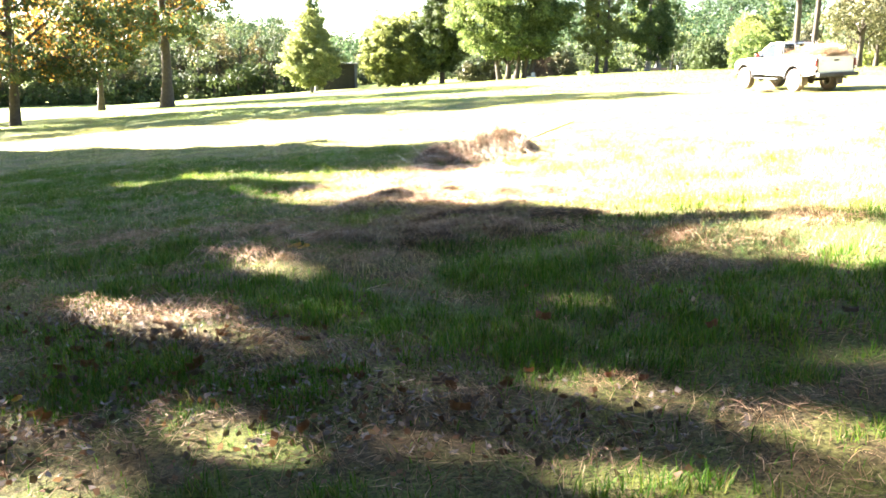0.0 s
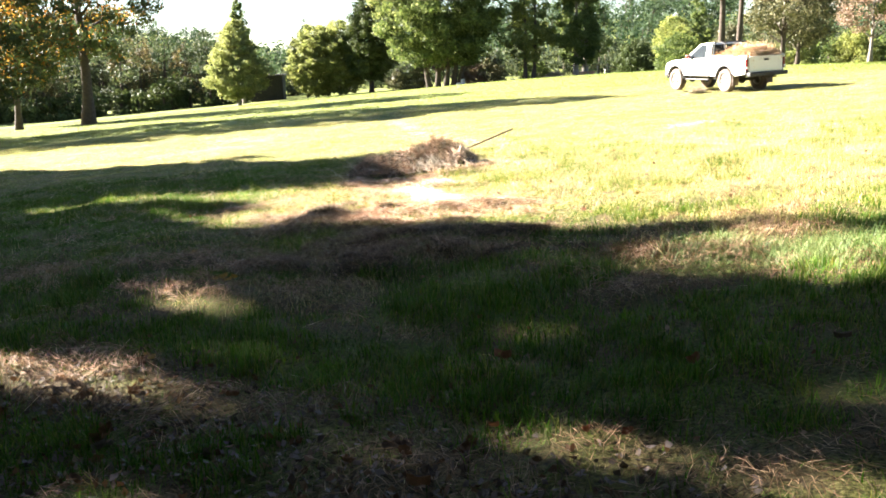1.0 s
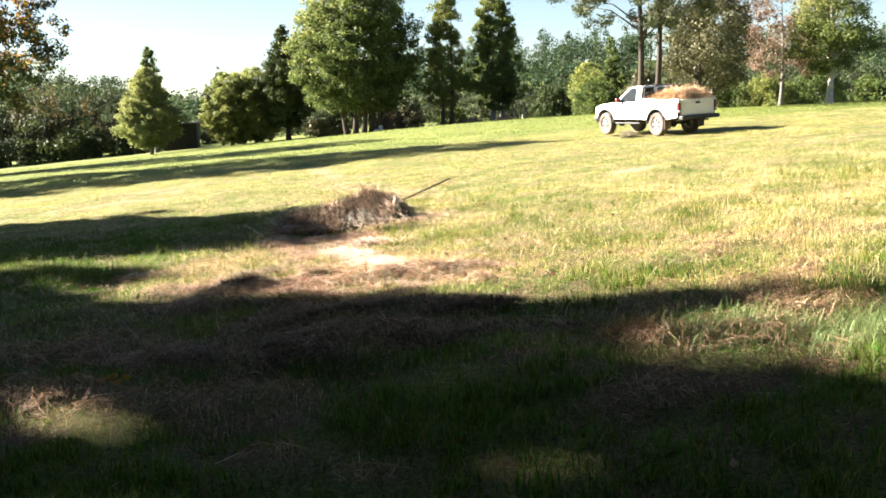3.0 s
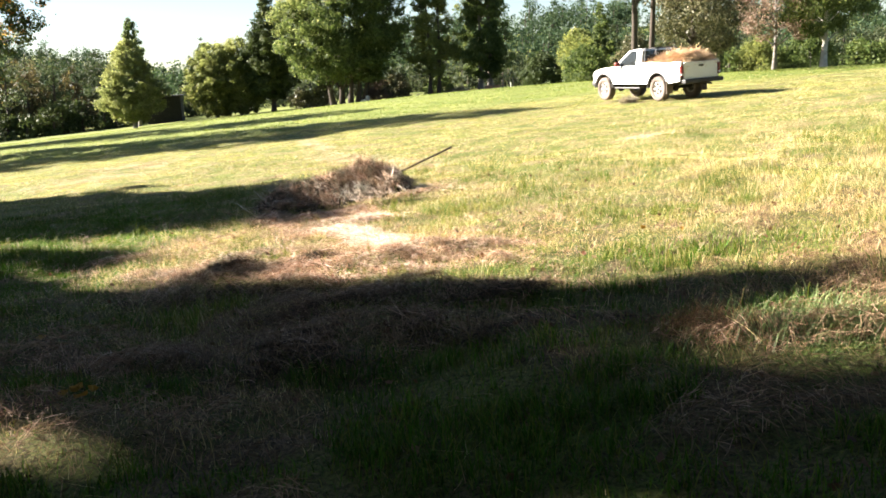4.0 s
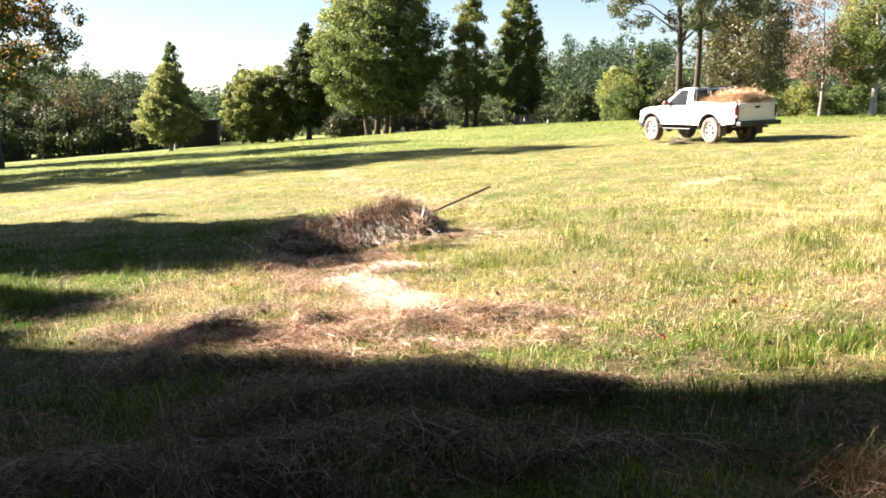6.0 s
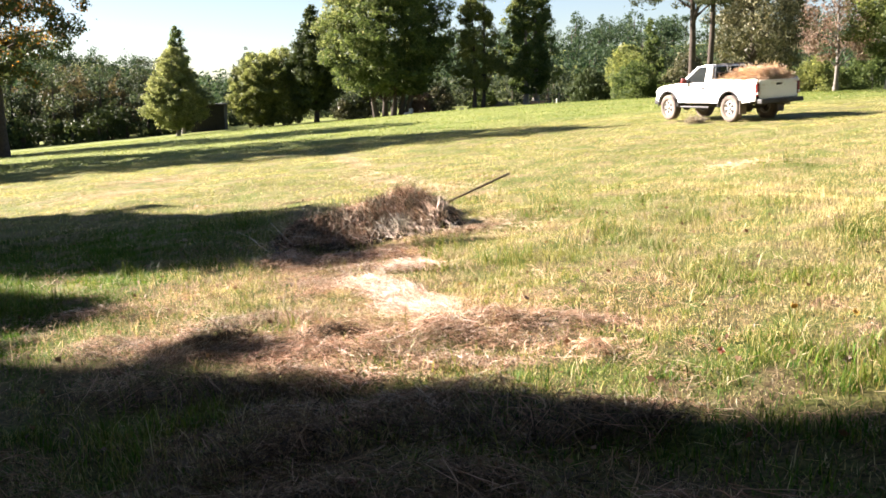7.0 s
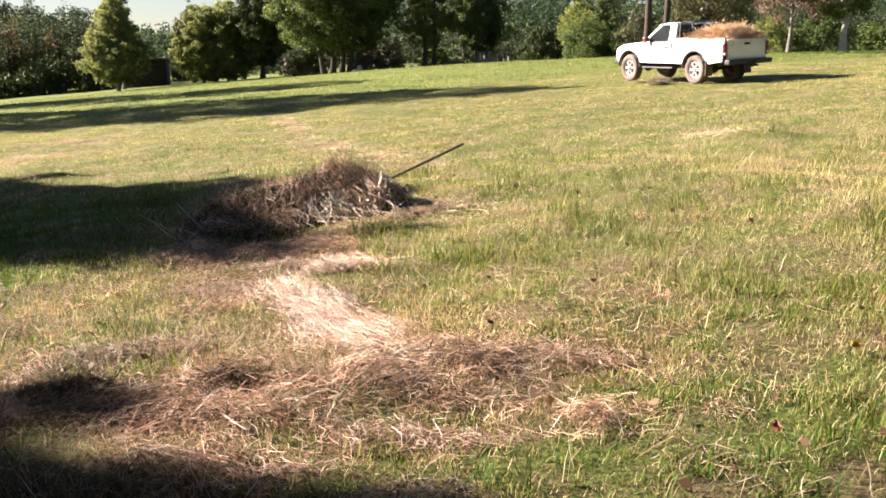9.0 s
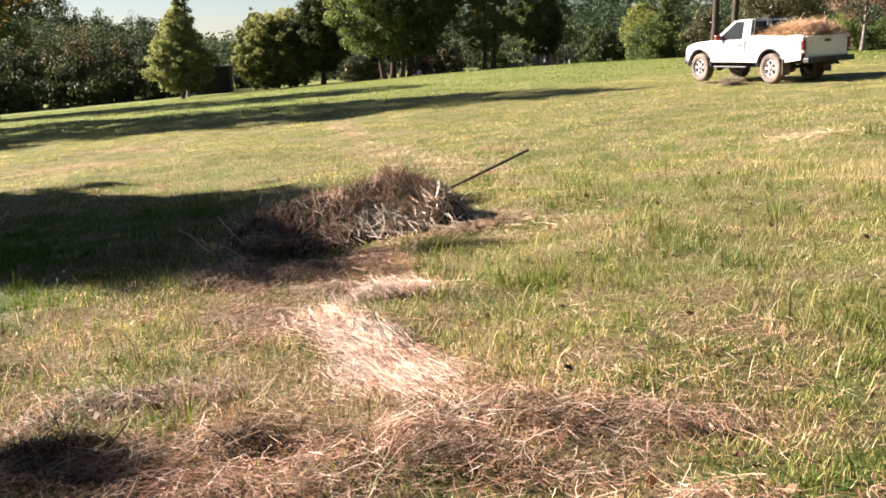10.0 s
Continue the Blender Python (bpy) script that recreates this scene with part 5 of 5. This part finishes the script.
WORN_TURF = most(
    blob(-2.5, 9.5, 0.8, 0.6, -20), blob(-3.9, 12.0, 0.9, 0.9), blob(-1.6, 7.95, 0.55, 0.25, -20), blob(-0.6, 7.4, 0.5, 0.25, -15), blob(-0.2, 6.4, 0.35, 0.14, -20),
    blob(0.43, 8.45, 0.6, 0.25, -10), blob(1.15, 8.6, 0.4, 0.22), blob(0.2, 6.15, 0.3, 0.1, -10), blob(0.68, 5.34, 0.3, 0.08, -12), blob(-2.3, 6.15, 0.7, 0.28, -20),
    blob(-1.4, 5.6, 0.5, 0.22, -22), blob(-1.0, 5.05, 0.5, 0.3, -15), blob(-0.02, 4.3, 0.36, 0.28), blob(0.5, 4.0, 0.4, 0.22), blob(0.88, 4.15, 0.18, 0.2),
    blob(1.5, 3.65, 0.5, 0.3), blob(1.6, 3.05, 0.6, 0.3), blob(2.3, 3.9, 0.4, 0.3), blob(-0.1, 3.65, 0.5, 0.25), blob(0.6, 3.4, 0.5, 0.25), blob(-1.9, 3.8, 0.8, 0.5), blob(-1.0, 8.75, 0.5, 0.25, -20), blob(1.6, 6.4, 0.4, 0.18))


def turf(x, y):
    """From 0, worn to brown thatch, to 1, thick green grass."""
    n = 0.65 * value_noise(x, y, 0.9, 5) + 0.35 * value_noise(x, y, 2.6, 6)
    ragged = 0.24 * (value_noise(x, y, 4.0, 7) - 0.5) + 0.16 * (value_noise(x, y, 9.0, 10) - 0.5)
    return n * 0.6 + 0.19 + ragged + 0.34 * GREEN_TURF(x, y) - 0.36 * WORN_TURF(x, y)


# ---- raked straw lying on the grass ----
nothing = lambda x, y: np.zeros_like(x)
STRAW_SHAPE = most(
    blob(0.58, 12.2, 0.27, 0.65, 12), blob(0.76, 13.2, 0.28, 0.16), blob(0.3, 14.1, 0.5, 0.3), blob(-0.28, 14.35, 0.36, 0.42), blob(0.68, 14.5, 0.3, 0.22),
    blob(1.15, 11.0, 0.6, 0.2, -10), blob(0.76, 10.75, 0.30, 0.24), blob(1.62, 10.8, 0.28, 0.1, -20), blob(0.85, 10.12, 0.42, 0.15, -12), blob(1.46, 10.1, 0.13, 0.16),
    blob(-0.55, 11.65, 0.5, 0.2, -10), blob(-1.35, 11.55, 0.45, 0.2, -10), blob(0.0, 11.0, 0.32, 0.18, -30), blob(-0.55, 11.0, 0.55, 0.22, -15), blob(-0.05, 10.6, 0.55, 0.2, -25),
    blob(0.12, 10.05, 0.5, 0.18, -20), blob(0.35, 9.6, 0.6, 0.14, -15), blob(-1.0, 8.8, 0.45, 0.2, -20), blob(1.25, 9.25, 0.4, 0.1, -15), blob(1.5, 14.9, 0.45, 0.16, 20), blob(-1.8, 12.9, 0.35, 0.16),
    lambda x, y: 0.52 * blob(0.35, 10.75, 1.3, 0.75, -8)(x, y), lambda x, y: 0.62 * blob(0.2, 12.7, 0.6, 1.1, 20)(x, y), lambda x, y: 0.75 * blob(0.3, 13.5, 0.45, 0.4)(x, y))


def STRAW_FIELD(x, y):
    """Where straw lies, with ragged edges."""
    n = 0.6 * value_noise(x, y, 2.1, 31) + 0.4 * value_noise(x, y, 5.3, 32)
    return np.clip(STRAW_SHAPE(x, y) * 1.35 + (n - 0.66) * 1.1, 0, 1)


def build_straw():
    rng = np.random.default_rng(96)
    lumps = lambda x, y: 0.085 * STRAW_FIELD(x, y) * (0.45 * value_noise(x, y, 3.4, 21) ** 1.5 + 0.55 * value_noise(x, y, 8.5, 22) ** 1.5)
    bed = tagged(new("raked_straw"), "loose dry straw raked into patches on the mown grass", "straw", "", "stuff")
    b = (-4, 3.2, 6.8, 23)
    core = lambda x, y: np.clip(STRAW_FIELD(x, y) * 1.3 - 0.25, 0, 1)
    # dark strands low in the straw paint the shade between its stalks
    lay_straw("gap_shade_straw", bed, THATCH_AND_SHADE, 8000, core, b, rng, (0.05, 0.25), (0.002, 0.005), lambda x, y: lumps(x, y) * 0.9, flow, 0.9, 0.2, 1.0, 0.03)
    lay_straw("brown_straw", bed, STRAW, 52000, lambda x, y: STRAW_FIELD(x, y) * np.clip(0.35 + 1.3 * value_noise(x, y, 6.0, 26), 0, 1), b, rng, (0.04, 0.22), (0.0010, 0.0025), lumps, flow, 0.9, 0.22, 1.3)
    lay_straw("grey_straw", bed, STRAW_GREY, 9000, STRAW_FIELD, b, rng, (0.04, 0.24), (0.0012, 0.0030), lumps, flow, 0.8, 0.22, 1.0)
    lay_straw("bright_straw", bed, STRAW_PALE, 3200, core, b, rng, (0.05, 0.30), (0.0012, 0.0028), lambda x, y: lumps(x, y) + 0.012, flow, 0.7, 0.2, 1.0)
    swath = most(blob(0.56, 12.15, 0.13, 0.55, 14), blob(0.76, 13.2, 0.22, 0.08), blob(0.68, 11.6, 0.2, 0.14, -30))
    lay_straw("pale_straw", bed, STRAW_PALE, 4000, swath, b, rng, (0.14, 0.5), (0.001, 0.0026), lambda x, y: lumps(x, y) + 0.012, lambda x, y: radians(-68) + (x - 0.5) * 0.5 + 0.6 * (value_noise(x, y, 2.0, 43) - 0.5), 0.22, 0.1, 0.5)
    lay_straw("shaded_straw", bed, STRAW, 1500, swath, b, rng, (0.14, 0.5), (0.0014, 0.0034), lambda x, y: lumps(x, y) + 0.012, lambda x, y: np.full_like(x, radians(-68)), 0.35, 0.15, 0.6)
    lay_straw("loose_straw", bed, STRAW, 15000, most(blob(-0.5, 12.6, 1.4, 1.0, -20), blob(0.6, 11.2, 1.6, 0.9), blob(0.4, 14.0, 0.8, 0.6)), (-4, 4, 9, 17), rng, (0.05, 0.26), (0.001, 0.0026), lambda x, y: np.full_like(x, 0.015), flow, 0.9, 0.2, 1.0, 0.05)
    lay_straw("stray_straw", bed, GRASS_DRY, 2000, most(blob(0, 8, 4.5, 5), blob(1, 13, 4, 4)), (-6, 7, 1.5, 20), rng, (0.05, 0.26), (0.0014, 0.003), nothing, None, 1, 0.2, 1.0)
    tan = most(blob(-4.2, 25.0, 1.0, 0.8), blob(-3.9, 28.4, 1.0, 0.7), blob(0.68, 27.0, 0.22, 3.4, 4), blob(1.15, 22.3, 0.32, 1.6, 18), blob(1.75, 19.8, 0.45, 0.7, 30), blob(2.2, 18.6, 0.4, 0.4), blob(1.8, 15.2, 0.5, 0.4), blob(6.1, 18.2, 0.5, 0.25, -30))
    lay_straw("tan_straw", bed, STRAW_FLECK, 17000, tan, (-7, 7.5, 14, 33), rng, (0.06, 0.24), (0.003, 0.007), nothing, None, 1, 0.2, 0.8)
    flecks = lambda x, y: np.clip((value_noise(x, y, 1.7, 12) - 0.3) * 2, 0.05, 1) * np.clip(13 / y, 0, 1) ** 2
    lay_straw("pale_flecks", bed, STRAW_FLECK, 17000, flecks, (-7, 12, 9.0, 26), rng, (0.04, 0.18), (0.0014, 0.0032), lambda x, y: np.full_like(x, 0.025), None, 1, 0.35, 0.8)
    mat = lambda x, y: np.clip((0.52 - turf(x, y)) * 6, 0.02, 1)
    lay_straw("dark_thatch", bed, THATCH_AND_SHADE, 14000, mat, (-5, 5, 2.4, 11.0), rng, (0.04, 0.2), (0.002, 0.0045), nothing, flow, 0.8, 0.2, 0.9)
    swaths = lambda x, y: np.clip((0.43 - turf(x, y)) * 8, 0, 1) * np.clip(8 / y, 0.2, 1) * np.clip((y - 2.6) / 3, 0.3, 1)
    rise = lambda x, y: 0.15 * swaths(x, y) * (0.6 * value_noise(x, y, 2.6, 23) + 0.4 * value_noise(x, y, 6.0, 24))
    lay_straw("swath_straw", bed, STRAW_DULL, 30000, swaths, (-4.5, 4.5, 2.4, 10.5), rng, (0.04, 0.24), (0.0018, 0.0044), rise, flow, 0.7, 0.2, 1.0)
    lay_straw("loose_stalks", bed, STRAW, 2600, swaths, (-5, 5, 4.5, 10.5), rng, (0.05, 0.3), (0.0012, 0.0026), lambda x, y: rise(x, y) + 0.02, flow, 0.7, 0.25, 1.0)
    rows = most(blob(0.75, 9.2, 0.48, 0.22, -15), blob(-0.75, 10.32, 0.5, 0.2, -20), blob(0.1, 9.2, 0.4, 0.18), blob(1.35, 8.9, 0.4, 0.13), blob(-0.6, 11.12, 0.45, 0.11, -15), blob(0.08, 10.9, 0.3, 0.11, -10), blob(0.3, 8.55, 0.6, 0.15, -10), blob(-0.2, 8.3, 0.5, 0.2, -20), blob(1.2, 8.1, 0.5, 0.12, -10))
    ragged = lambda x, y: rows(x, y) * np.clip((0.55 * value_noise(x, y, 2.7, 83) + 0.45 * value_noise(x, y, 6.9, 84) - 0.36) * 4, 0.03, 1)
    heaped = lambda x, y: 0.10 * rows(x, y) * (0.3 + 0.45 * value_noise(x, y, 3.1, 81) + 0.35 * value_noise(x, y, 8.3, 82))
    wide = (-2.5, 3, 7.6, 12)
    # near-black straw over the mounds: their own shade put into its colour
    lay_straw("mound_shade_straw", bed, THATCH_AND_SHADE, 8000, ragged, wide, rng, (0.05, 0.26), (0.0024, 0.0055), heaped, flow, 0.9, 0.25, 1.0, 0.02)
    lay_straw("windrow_straw", bed, STRAW_DULL, 4200, ragged, wide, rng, (0.06, 0.34), (0.0016, 0.0036), heaped, flow, 0.8, 0.25, 1.0, 0.05)
    lay_straw("windrow_stalks", bed, STRAW, 500, rows, wide, rng, (0.2, 0.55), (0.0016, 0.0034), lambda x, y: heaped(x, y) + 0.02, lambda x, y: np.full_like(x, radians(-60)), 0.5, 0.12, 0.6, 0.04)
    tuft = blob(1.98, 7.68, 0.24, 0.2, -40)
    lay_straw("brown_tuft", bed, STRAW_BRONZE, 1300, tuft, (1, 3, 6.8, 8.6), rng, (0.05, 0.2), (0.0014, 0.003), lambda x, y: 0.06 * tuft(x, y), flow, 0.8, 0.5, 0.8, 0.05)


build_straw()


# ---- grass ----
def build_grass():
    rng = np.random.default_rng(97)
    straw = lambda x, y: np.clip(STRAW_FIELD(x, y) + np.clip(pile_height(x, y) * 4, 0, 1), 0, 1)
    lawn = tagged(new("grass"), "short mown field grass, part green and part dry", "grass", "", "stuff")

    def sow(name, mat, n, fun, bounds, tall, wide, lean, two):
        p = scatter(rng, n, fun, *bounds)
        x, y = p.T
        high = (0.55 + 0.5 * value_noise(x, y, 1.4, 8)) * (0.55 + 0.9 * tuft(x, y))
        turn = np.where(rng.uniform(0, 1, n) < 0.15, 9.0 * value_noise(x, y, 3.1, 9) + rng.normal(0, 0.5, n), rng.uniform(0, 2 * np.pi, n))
        part_mesh(name, blades_mesh(name, x, y, height(x, y) - 0.005, rng.uniform(*tall, n) * high, rng.uniform(*wide, n), rng.uniform(*lean, n), turn, rng, two), mat, lawn)

    tuft = lambda x, y: 0.6 * value_noise(x, y, 4.6, 14) + 0.4 * value_noise(x, y, 9.7, 15)
    thick = lambda x, y: np.clip((tuft(x, y) - 0.34) * 3.2, 0.08, 1)
    wedge = lambda x, y: np.clip(1.0 - (np.abs(x - 0.15 * y + 0.2) - (0.5 * y + 1.2)) / (0.12 * y + 1.2), 0, 1) ** 1.5
    green = lambda x, y: wedge(x, y) * thick(x, y) * np.clip((turf(x, y) - 0.42) * 6, 0.05, 1) * (1 - 0.88 * straw(x, y))
    # left of the heap: greener turf, its dark blades also putting shade into colour
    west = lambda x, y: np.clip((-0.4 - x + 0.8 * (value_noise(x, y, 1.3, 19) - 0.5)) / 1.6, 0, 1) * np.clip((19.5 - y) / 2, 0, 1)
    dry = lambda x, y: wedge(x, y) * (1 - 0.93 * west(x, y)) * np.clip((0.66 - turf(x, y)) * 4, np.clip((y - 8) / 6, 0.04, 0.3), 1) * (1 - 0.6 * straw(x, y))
    lush = lambda x, y: wedge(x, y) * (0.25 + 0.75 * thick(x, y)) * np.clip((turf(x, y) - 0.38) * 5.5, 0.035, 1) * (1 - 0.88 * straw(x, y))
    near = (-7.0, 9.0, 1.8, 12.0)
    # near turf is greener, and its darker blades deepen the tree shade by colour
    fore = lambda f: lambda x, y: f(x, y) * np.clip((9.9 - y + 2 * value_noise(x, y, 1.1, 17)) / 3.6, 0, 1) ** 1.3
    past = lambda f: lambda x, y: f(x, y) * np.clip((y - 7.6 + 2 * value_noise(x, y, 1.1, 18)) / 3.5, 0, 1) * np.clip(11.5 / y, 0, 1) ** 2
    sow("green_blades", GRASS, 74000, fore(lush), near, (0.04, 0.14), (0.0035, 0.0075), (0.35, 0.98), True)
    sow("olive_blades", GRASS_OLIVE, 40000, fore(lush), near, (0.04, 0.13), (0.0032, 0.007), (0.45, 0.985), True)
    sow("dry_blades", STRAW_DULL, 16000, fore(dry), near, (0.04, 0.13), (0.003, 0.006), (0.7, 0.995), False)
    mid = (-9.0, 14.0, 6.5, 18)
    sow("green_blades", GRASS_FIELD, 88000, past(green), mid, (0.025, 0.085), (0.002, 0.0045), (0.35, 0.98), True)
    sow("olive_blades", GRASS_OLIVE, 50000, past(lush), mid, (0.025, 0.085), (0.0026, 0.006), (0.3, 0.97), False)
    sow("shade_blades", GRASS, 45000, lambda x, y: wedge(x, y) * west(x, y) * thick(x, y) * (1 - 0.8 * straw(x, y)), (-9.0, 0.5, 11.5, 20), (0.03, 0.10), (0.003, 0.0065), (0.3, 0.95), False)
    sow("dry_blades", GRASS_DRY, 165000, past(dry), mid, (0.03, 0.10), (0.002, 0.0042), (0.3, 0.99), False)
    even = lambda f: lambda x, y: f(x, y) * 0.6 + 0.35 * wedge(x, y) * np.clip(26 / y, 0, 1)
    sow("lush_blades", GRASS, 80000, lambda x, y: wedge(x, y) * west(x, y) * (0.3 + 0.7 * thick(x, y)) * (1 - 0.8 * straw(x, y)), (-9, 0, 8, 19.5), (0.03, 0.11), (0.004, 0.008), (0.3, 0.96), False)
    clump = lambda x, y: np.clip((0.5 * value_noise(x, y, 2.4, 71) + 0.5 * value_noise(x, y, 6.5, 72) - 0.56) * 7, 0, 1)
    sow("long_blades", GRASS_OLIVE, 14000, lambda x, y: past(lush)(x, y) * (0.12 + clump(x, y)), mid, (0.09, 0.24), (0.003, 0.007), (0.4, 0.97), True)
    # dark blades among the long ones put the clumps' shadow into colour
    sow("dark_blades", GRASS, 16000, lambda x, y: past(lush)(x, y) * clump(x, y), mid, (0.06, 0.15), (0.003, 0.007), (0.3, 0.95), False)
    sow("long_dry_blades", GRASS_DRY, 5000, lambda x, y: past(dry)(x, y) * (0.1 + clump(x, y)), mid, (0.10, 0.26), (0.0025, 0.005), (0.5, 0.985), True)
    out = (-22, 30, 18, 38)
    sow("green_blades", GRASS_FIELD, 100000, even(green), out, (0.035, 0.08), (0.006, 0.012), (0.2, 0.93), False)
    sow("green_blades", GRASS_FAR, 100000, even(lush), out, (0.035, 0.08), (0.006, 0.013), (0.2, 0.93), False)
    sow("dry_blades", GRASS_DRY, 115000, even(dry), out, (0.03, 0.075), (0.005, 0.011), (0.3, 0.96), False)
    end = (-60, 60, 38, 120)
    sow("green_blades", GRASS_MEADOW, 110000, lambda x, y: wedge(x, y) * np.clip(45 / y, 0, 1) ** 1.5, end, (0.05, 0.11), (0.022, 0.045), (0.3, 0.93), False)
    sow("dry_blades", GRASS_DRY, 5000, lambda x, y: wedge(x, y) * np.clip(45 / y, 0, 1) ** 2.5, end, (0.05, 0.10), (0.02, 0.04), (0.3, 0.95), False)


build_grass()


def build_tall_grass():
    rng = np.random.default_rng(98)
    tuft = tagged(new("tall_grass"), "patch of longer lush grass missed by the mower", "grass", "", "stuff")
    fun = most(blob(2.6, 7.35, 0.5, 0.3, -30), blob(3.2, 7.0, 0.6, 0.4, -30), blob(3.9, 6.7, 0.6, 0.5))
    n = 5200
    p = scatter(rng, n, fun, 0.5, 7, 4.5, 10)
    x, y = p.T
    m = 240
    bx, by = scatter(rng, m, fun, 0.5, 7, 4.5, 10).T
    part_mesh("broad_blades", blades_mesh("broad_blades", bx, by, height(bx, by), rng.uniform(0.12, 0.25, m), rng.uniform(0.005, 0.010, m), rng.uniform(0.5, 0.96, m), rng.uniform(0, 6.28, m), rng), GRASS_LUSH, tuft)
    foot = np.array([[2.05, 7.5, ground_at(2.05, 7.5) + 0.12], [2.9, 7.5, ground_at(2.9, 7.5) + 0.02]])
    head = np.array([[2.11, 7.22, ground_at(2.11, 7.22) + 0.03], [3.0, 7.42, ground_at(3.0, 7.42) + 0.18]])
    part_mesh("dry_stalk", strands_mesh("dry_stalk", foot, head, np.full((2, 3), 0.008), np.full(2, 0.005), rng), GRASS_DRY, tuft)
    part_mesh("blades", blades_mesh("blades", x, y, height(x, y), rng.uniform(0.07, 0.19, n), rng.uniform(0.003, 0.007, n), rng.uniform(0.5, 0.985, n), rng.uniform(0, 6.28, n), rng), GRASS_LUSH, tuft)


build_tall_grass()


def build_fallen_leaves():
    rng = np.random.default_rng(99)
    n = 1000
    p = scatter(rng, n, most(blob(-2.0, 5.2, 1.3, 1.3), blob(-1.0, 4.5, 2.5, 2.5), blob(2.0, 9.0, 3, 4), blob(0, 13, 4, 5)), -6, 7, 1, 20)
    c = np.stack([p[:, 0], p[:, 1], height(p[:, 0], p[:, 1]) + rng.uniform(0.02, 0.06, n)], 1)
    ob = part_mesh("fallen_leaves", leaf_mesh("fallen_leaves", c, 0.04, rng, None, 0.75, 1.6), FALLEN)
    tagged(ob, "dry red and brown fallen leaves on the grass", "leaves", "", "stuff")
    n = 3200
    litter = most(blob(-1.5, 5.4, 0.9, 0.5, -22), blob(-1.0, 4.7, 0.8, 0.5), blob(-2.2, 4.2, 0.9, 0.8), blob(-0.2, 4.0, 0.6, 0.5), blob(0.6, 3.8, 0.5, 0.3), blob(-2.4, 6.2, 0.6, 0.3))
    x, y = scatter(rng, n, litter, -4.5, 3, 2.4, 8).T
    c = np.stack([x, y, height(x, y) + rng.uniform(0.01, 0.04, n)], 1)
    for name, mat, part_of, label in (("dark_litter", LEAF_GREYED, slice(0, 1900), "matted grey-brown leaf litter on worn ground"), ("brown_litter", FALLEN, slice(1900, n), "matted brown leaf litter on worn ground")):
        ob = part_mesh(name, leaf_mesh(name, c[part_of], 0.042, rng, None, 0.7, 1.2), mat)
        tagged(ob, label, "leaves", "", "stuff")


def build_single_leaves():
    """Large curled leaves that lie apart from one another."""
    rng = np.random.default_rng(120)
    shapes = []
    for k in range(5):
        bm = bmesh.new()
        rows = []
        for a in np.linspace(-0.5, 0.5, 7):
            w = 0.36 * math.cos(math.pi * a * 0.96) * (1 + 0.22 * math.sin(11 * a + k))
            rows.append([bm.verts.new((a, w * f, 0.30 * abs(f) ** 1.5 * (0.6 + 0.2 * k) + 0.45 * a * a + 0.03 * math.sin(9 * a + 5 * f + k))) for f in (-1, -0.5, 0, 0.5, 1)])
        for r0, r1 in zip(rows, rows[1:]):
            for j in range(4):
                bm.faces.new((r0[j], r0[j + 1], r1[j + 1], r1[j]))
        bmesh.ops.solidify(bm, geom=bm.faces[:], thickness=0.012)
        me = bpy.data.meshes.new("fallen_leaf")
        bm.to_mesh(me)
        bm.free()
        shapes.append(me)
    kinds = ((FALLEN, "dry brown curled leaf lying on the grass"), (LEAF_RUST, "rust-red leaf lying on the grass"), (LEAF_OCHRE, "ochre yellow leaf lying on the grass"), (LEAF_GREYED, "faded grey-brown leaf lying on the grass"))
    meshes = {}
    spots = [(p[0], p[1], None) for p in scatter(rng, 60, most(blob(-1.6, 5.6, 0.7, 0.45, -20), blob(-1.0, 4.9, 0.7, 0.4), blob(-0.1, 4.2, 0.6, 0.4), blob(-2.1, 4.4, 0.6, 0.6)), -3.6, 2.5, 3.0, 8.0)]
    spots += [(p[0], p[1], None) for p in scatter(rng, 18, most(blob(1.2, 4.6, 1.4, 1.2), blob(0.5, 8.5, 2.5, 2.0), blob(2.0, 12.0, 2.5, 2.5)), -3, 6, 3, 15)]
    spots += [(0.87, 4.28, 1), (1.02, 4.22, 1), (2.04, 9.78, 1), (1.55, 4.95, 1), (-1.25, 8.2, 2), (-1.2, 8.05, 2), (-1.31, 8.13, 2), (-1.17, 8.15, 2), (0.15, 8.7, 1), (0.2, 10.1, 1), (2.95, 10.1, 2)]
    for x, y, kind in spots:
        kind = int(rng.choice([0, 3, 1, 2], p=[0.5, 0.4, 0.05, 0.05])) if kind is None else kind
        k = int(rng.integers(5))
        if (k, kind) not in meshes:
            me = shapes[k].copy()
            me.materials.append(kinds[kind][0])
            meshes[k, kind] = me
        ob = new("fallen_leaf", meshes[k, kind])
        size = rng.uniform(0.05, 0.10) * (0.62 if y > 7 and (kind != 2 or x > 0) else 1.0)
        ob.matrix_world = pose(x, y, ground_at(x, y) + 0.035, rng.uniform(-25, 25), rng.uniform(-25, 25), rng.uniform(0, 360)) @ Matrix.Scale(size, 4)
        tagged(ob, kinds[kind][1], "leaf", "large fallen leaves")


build_fallen_leaves()
build_single_leaves()
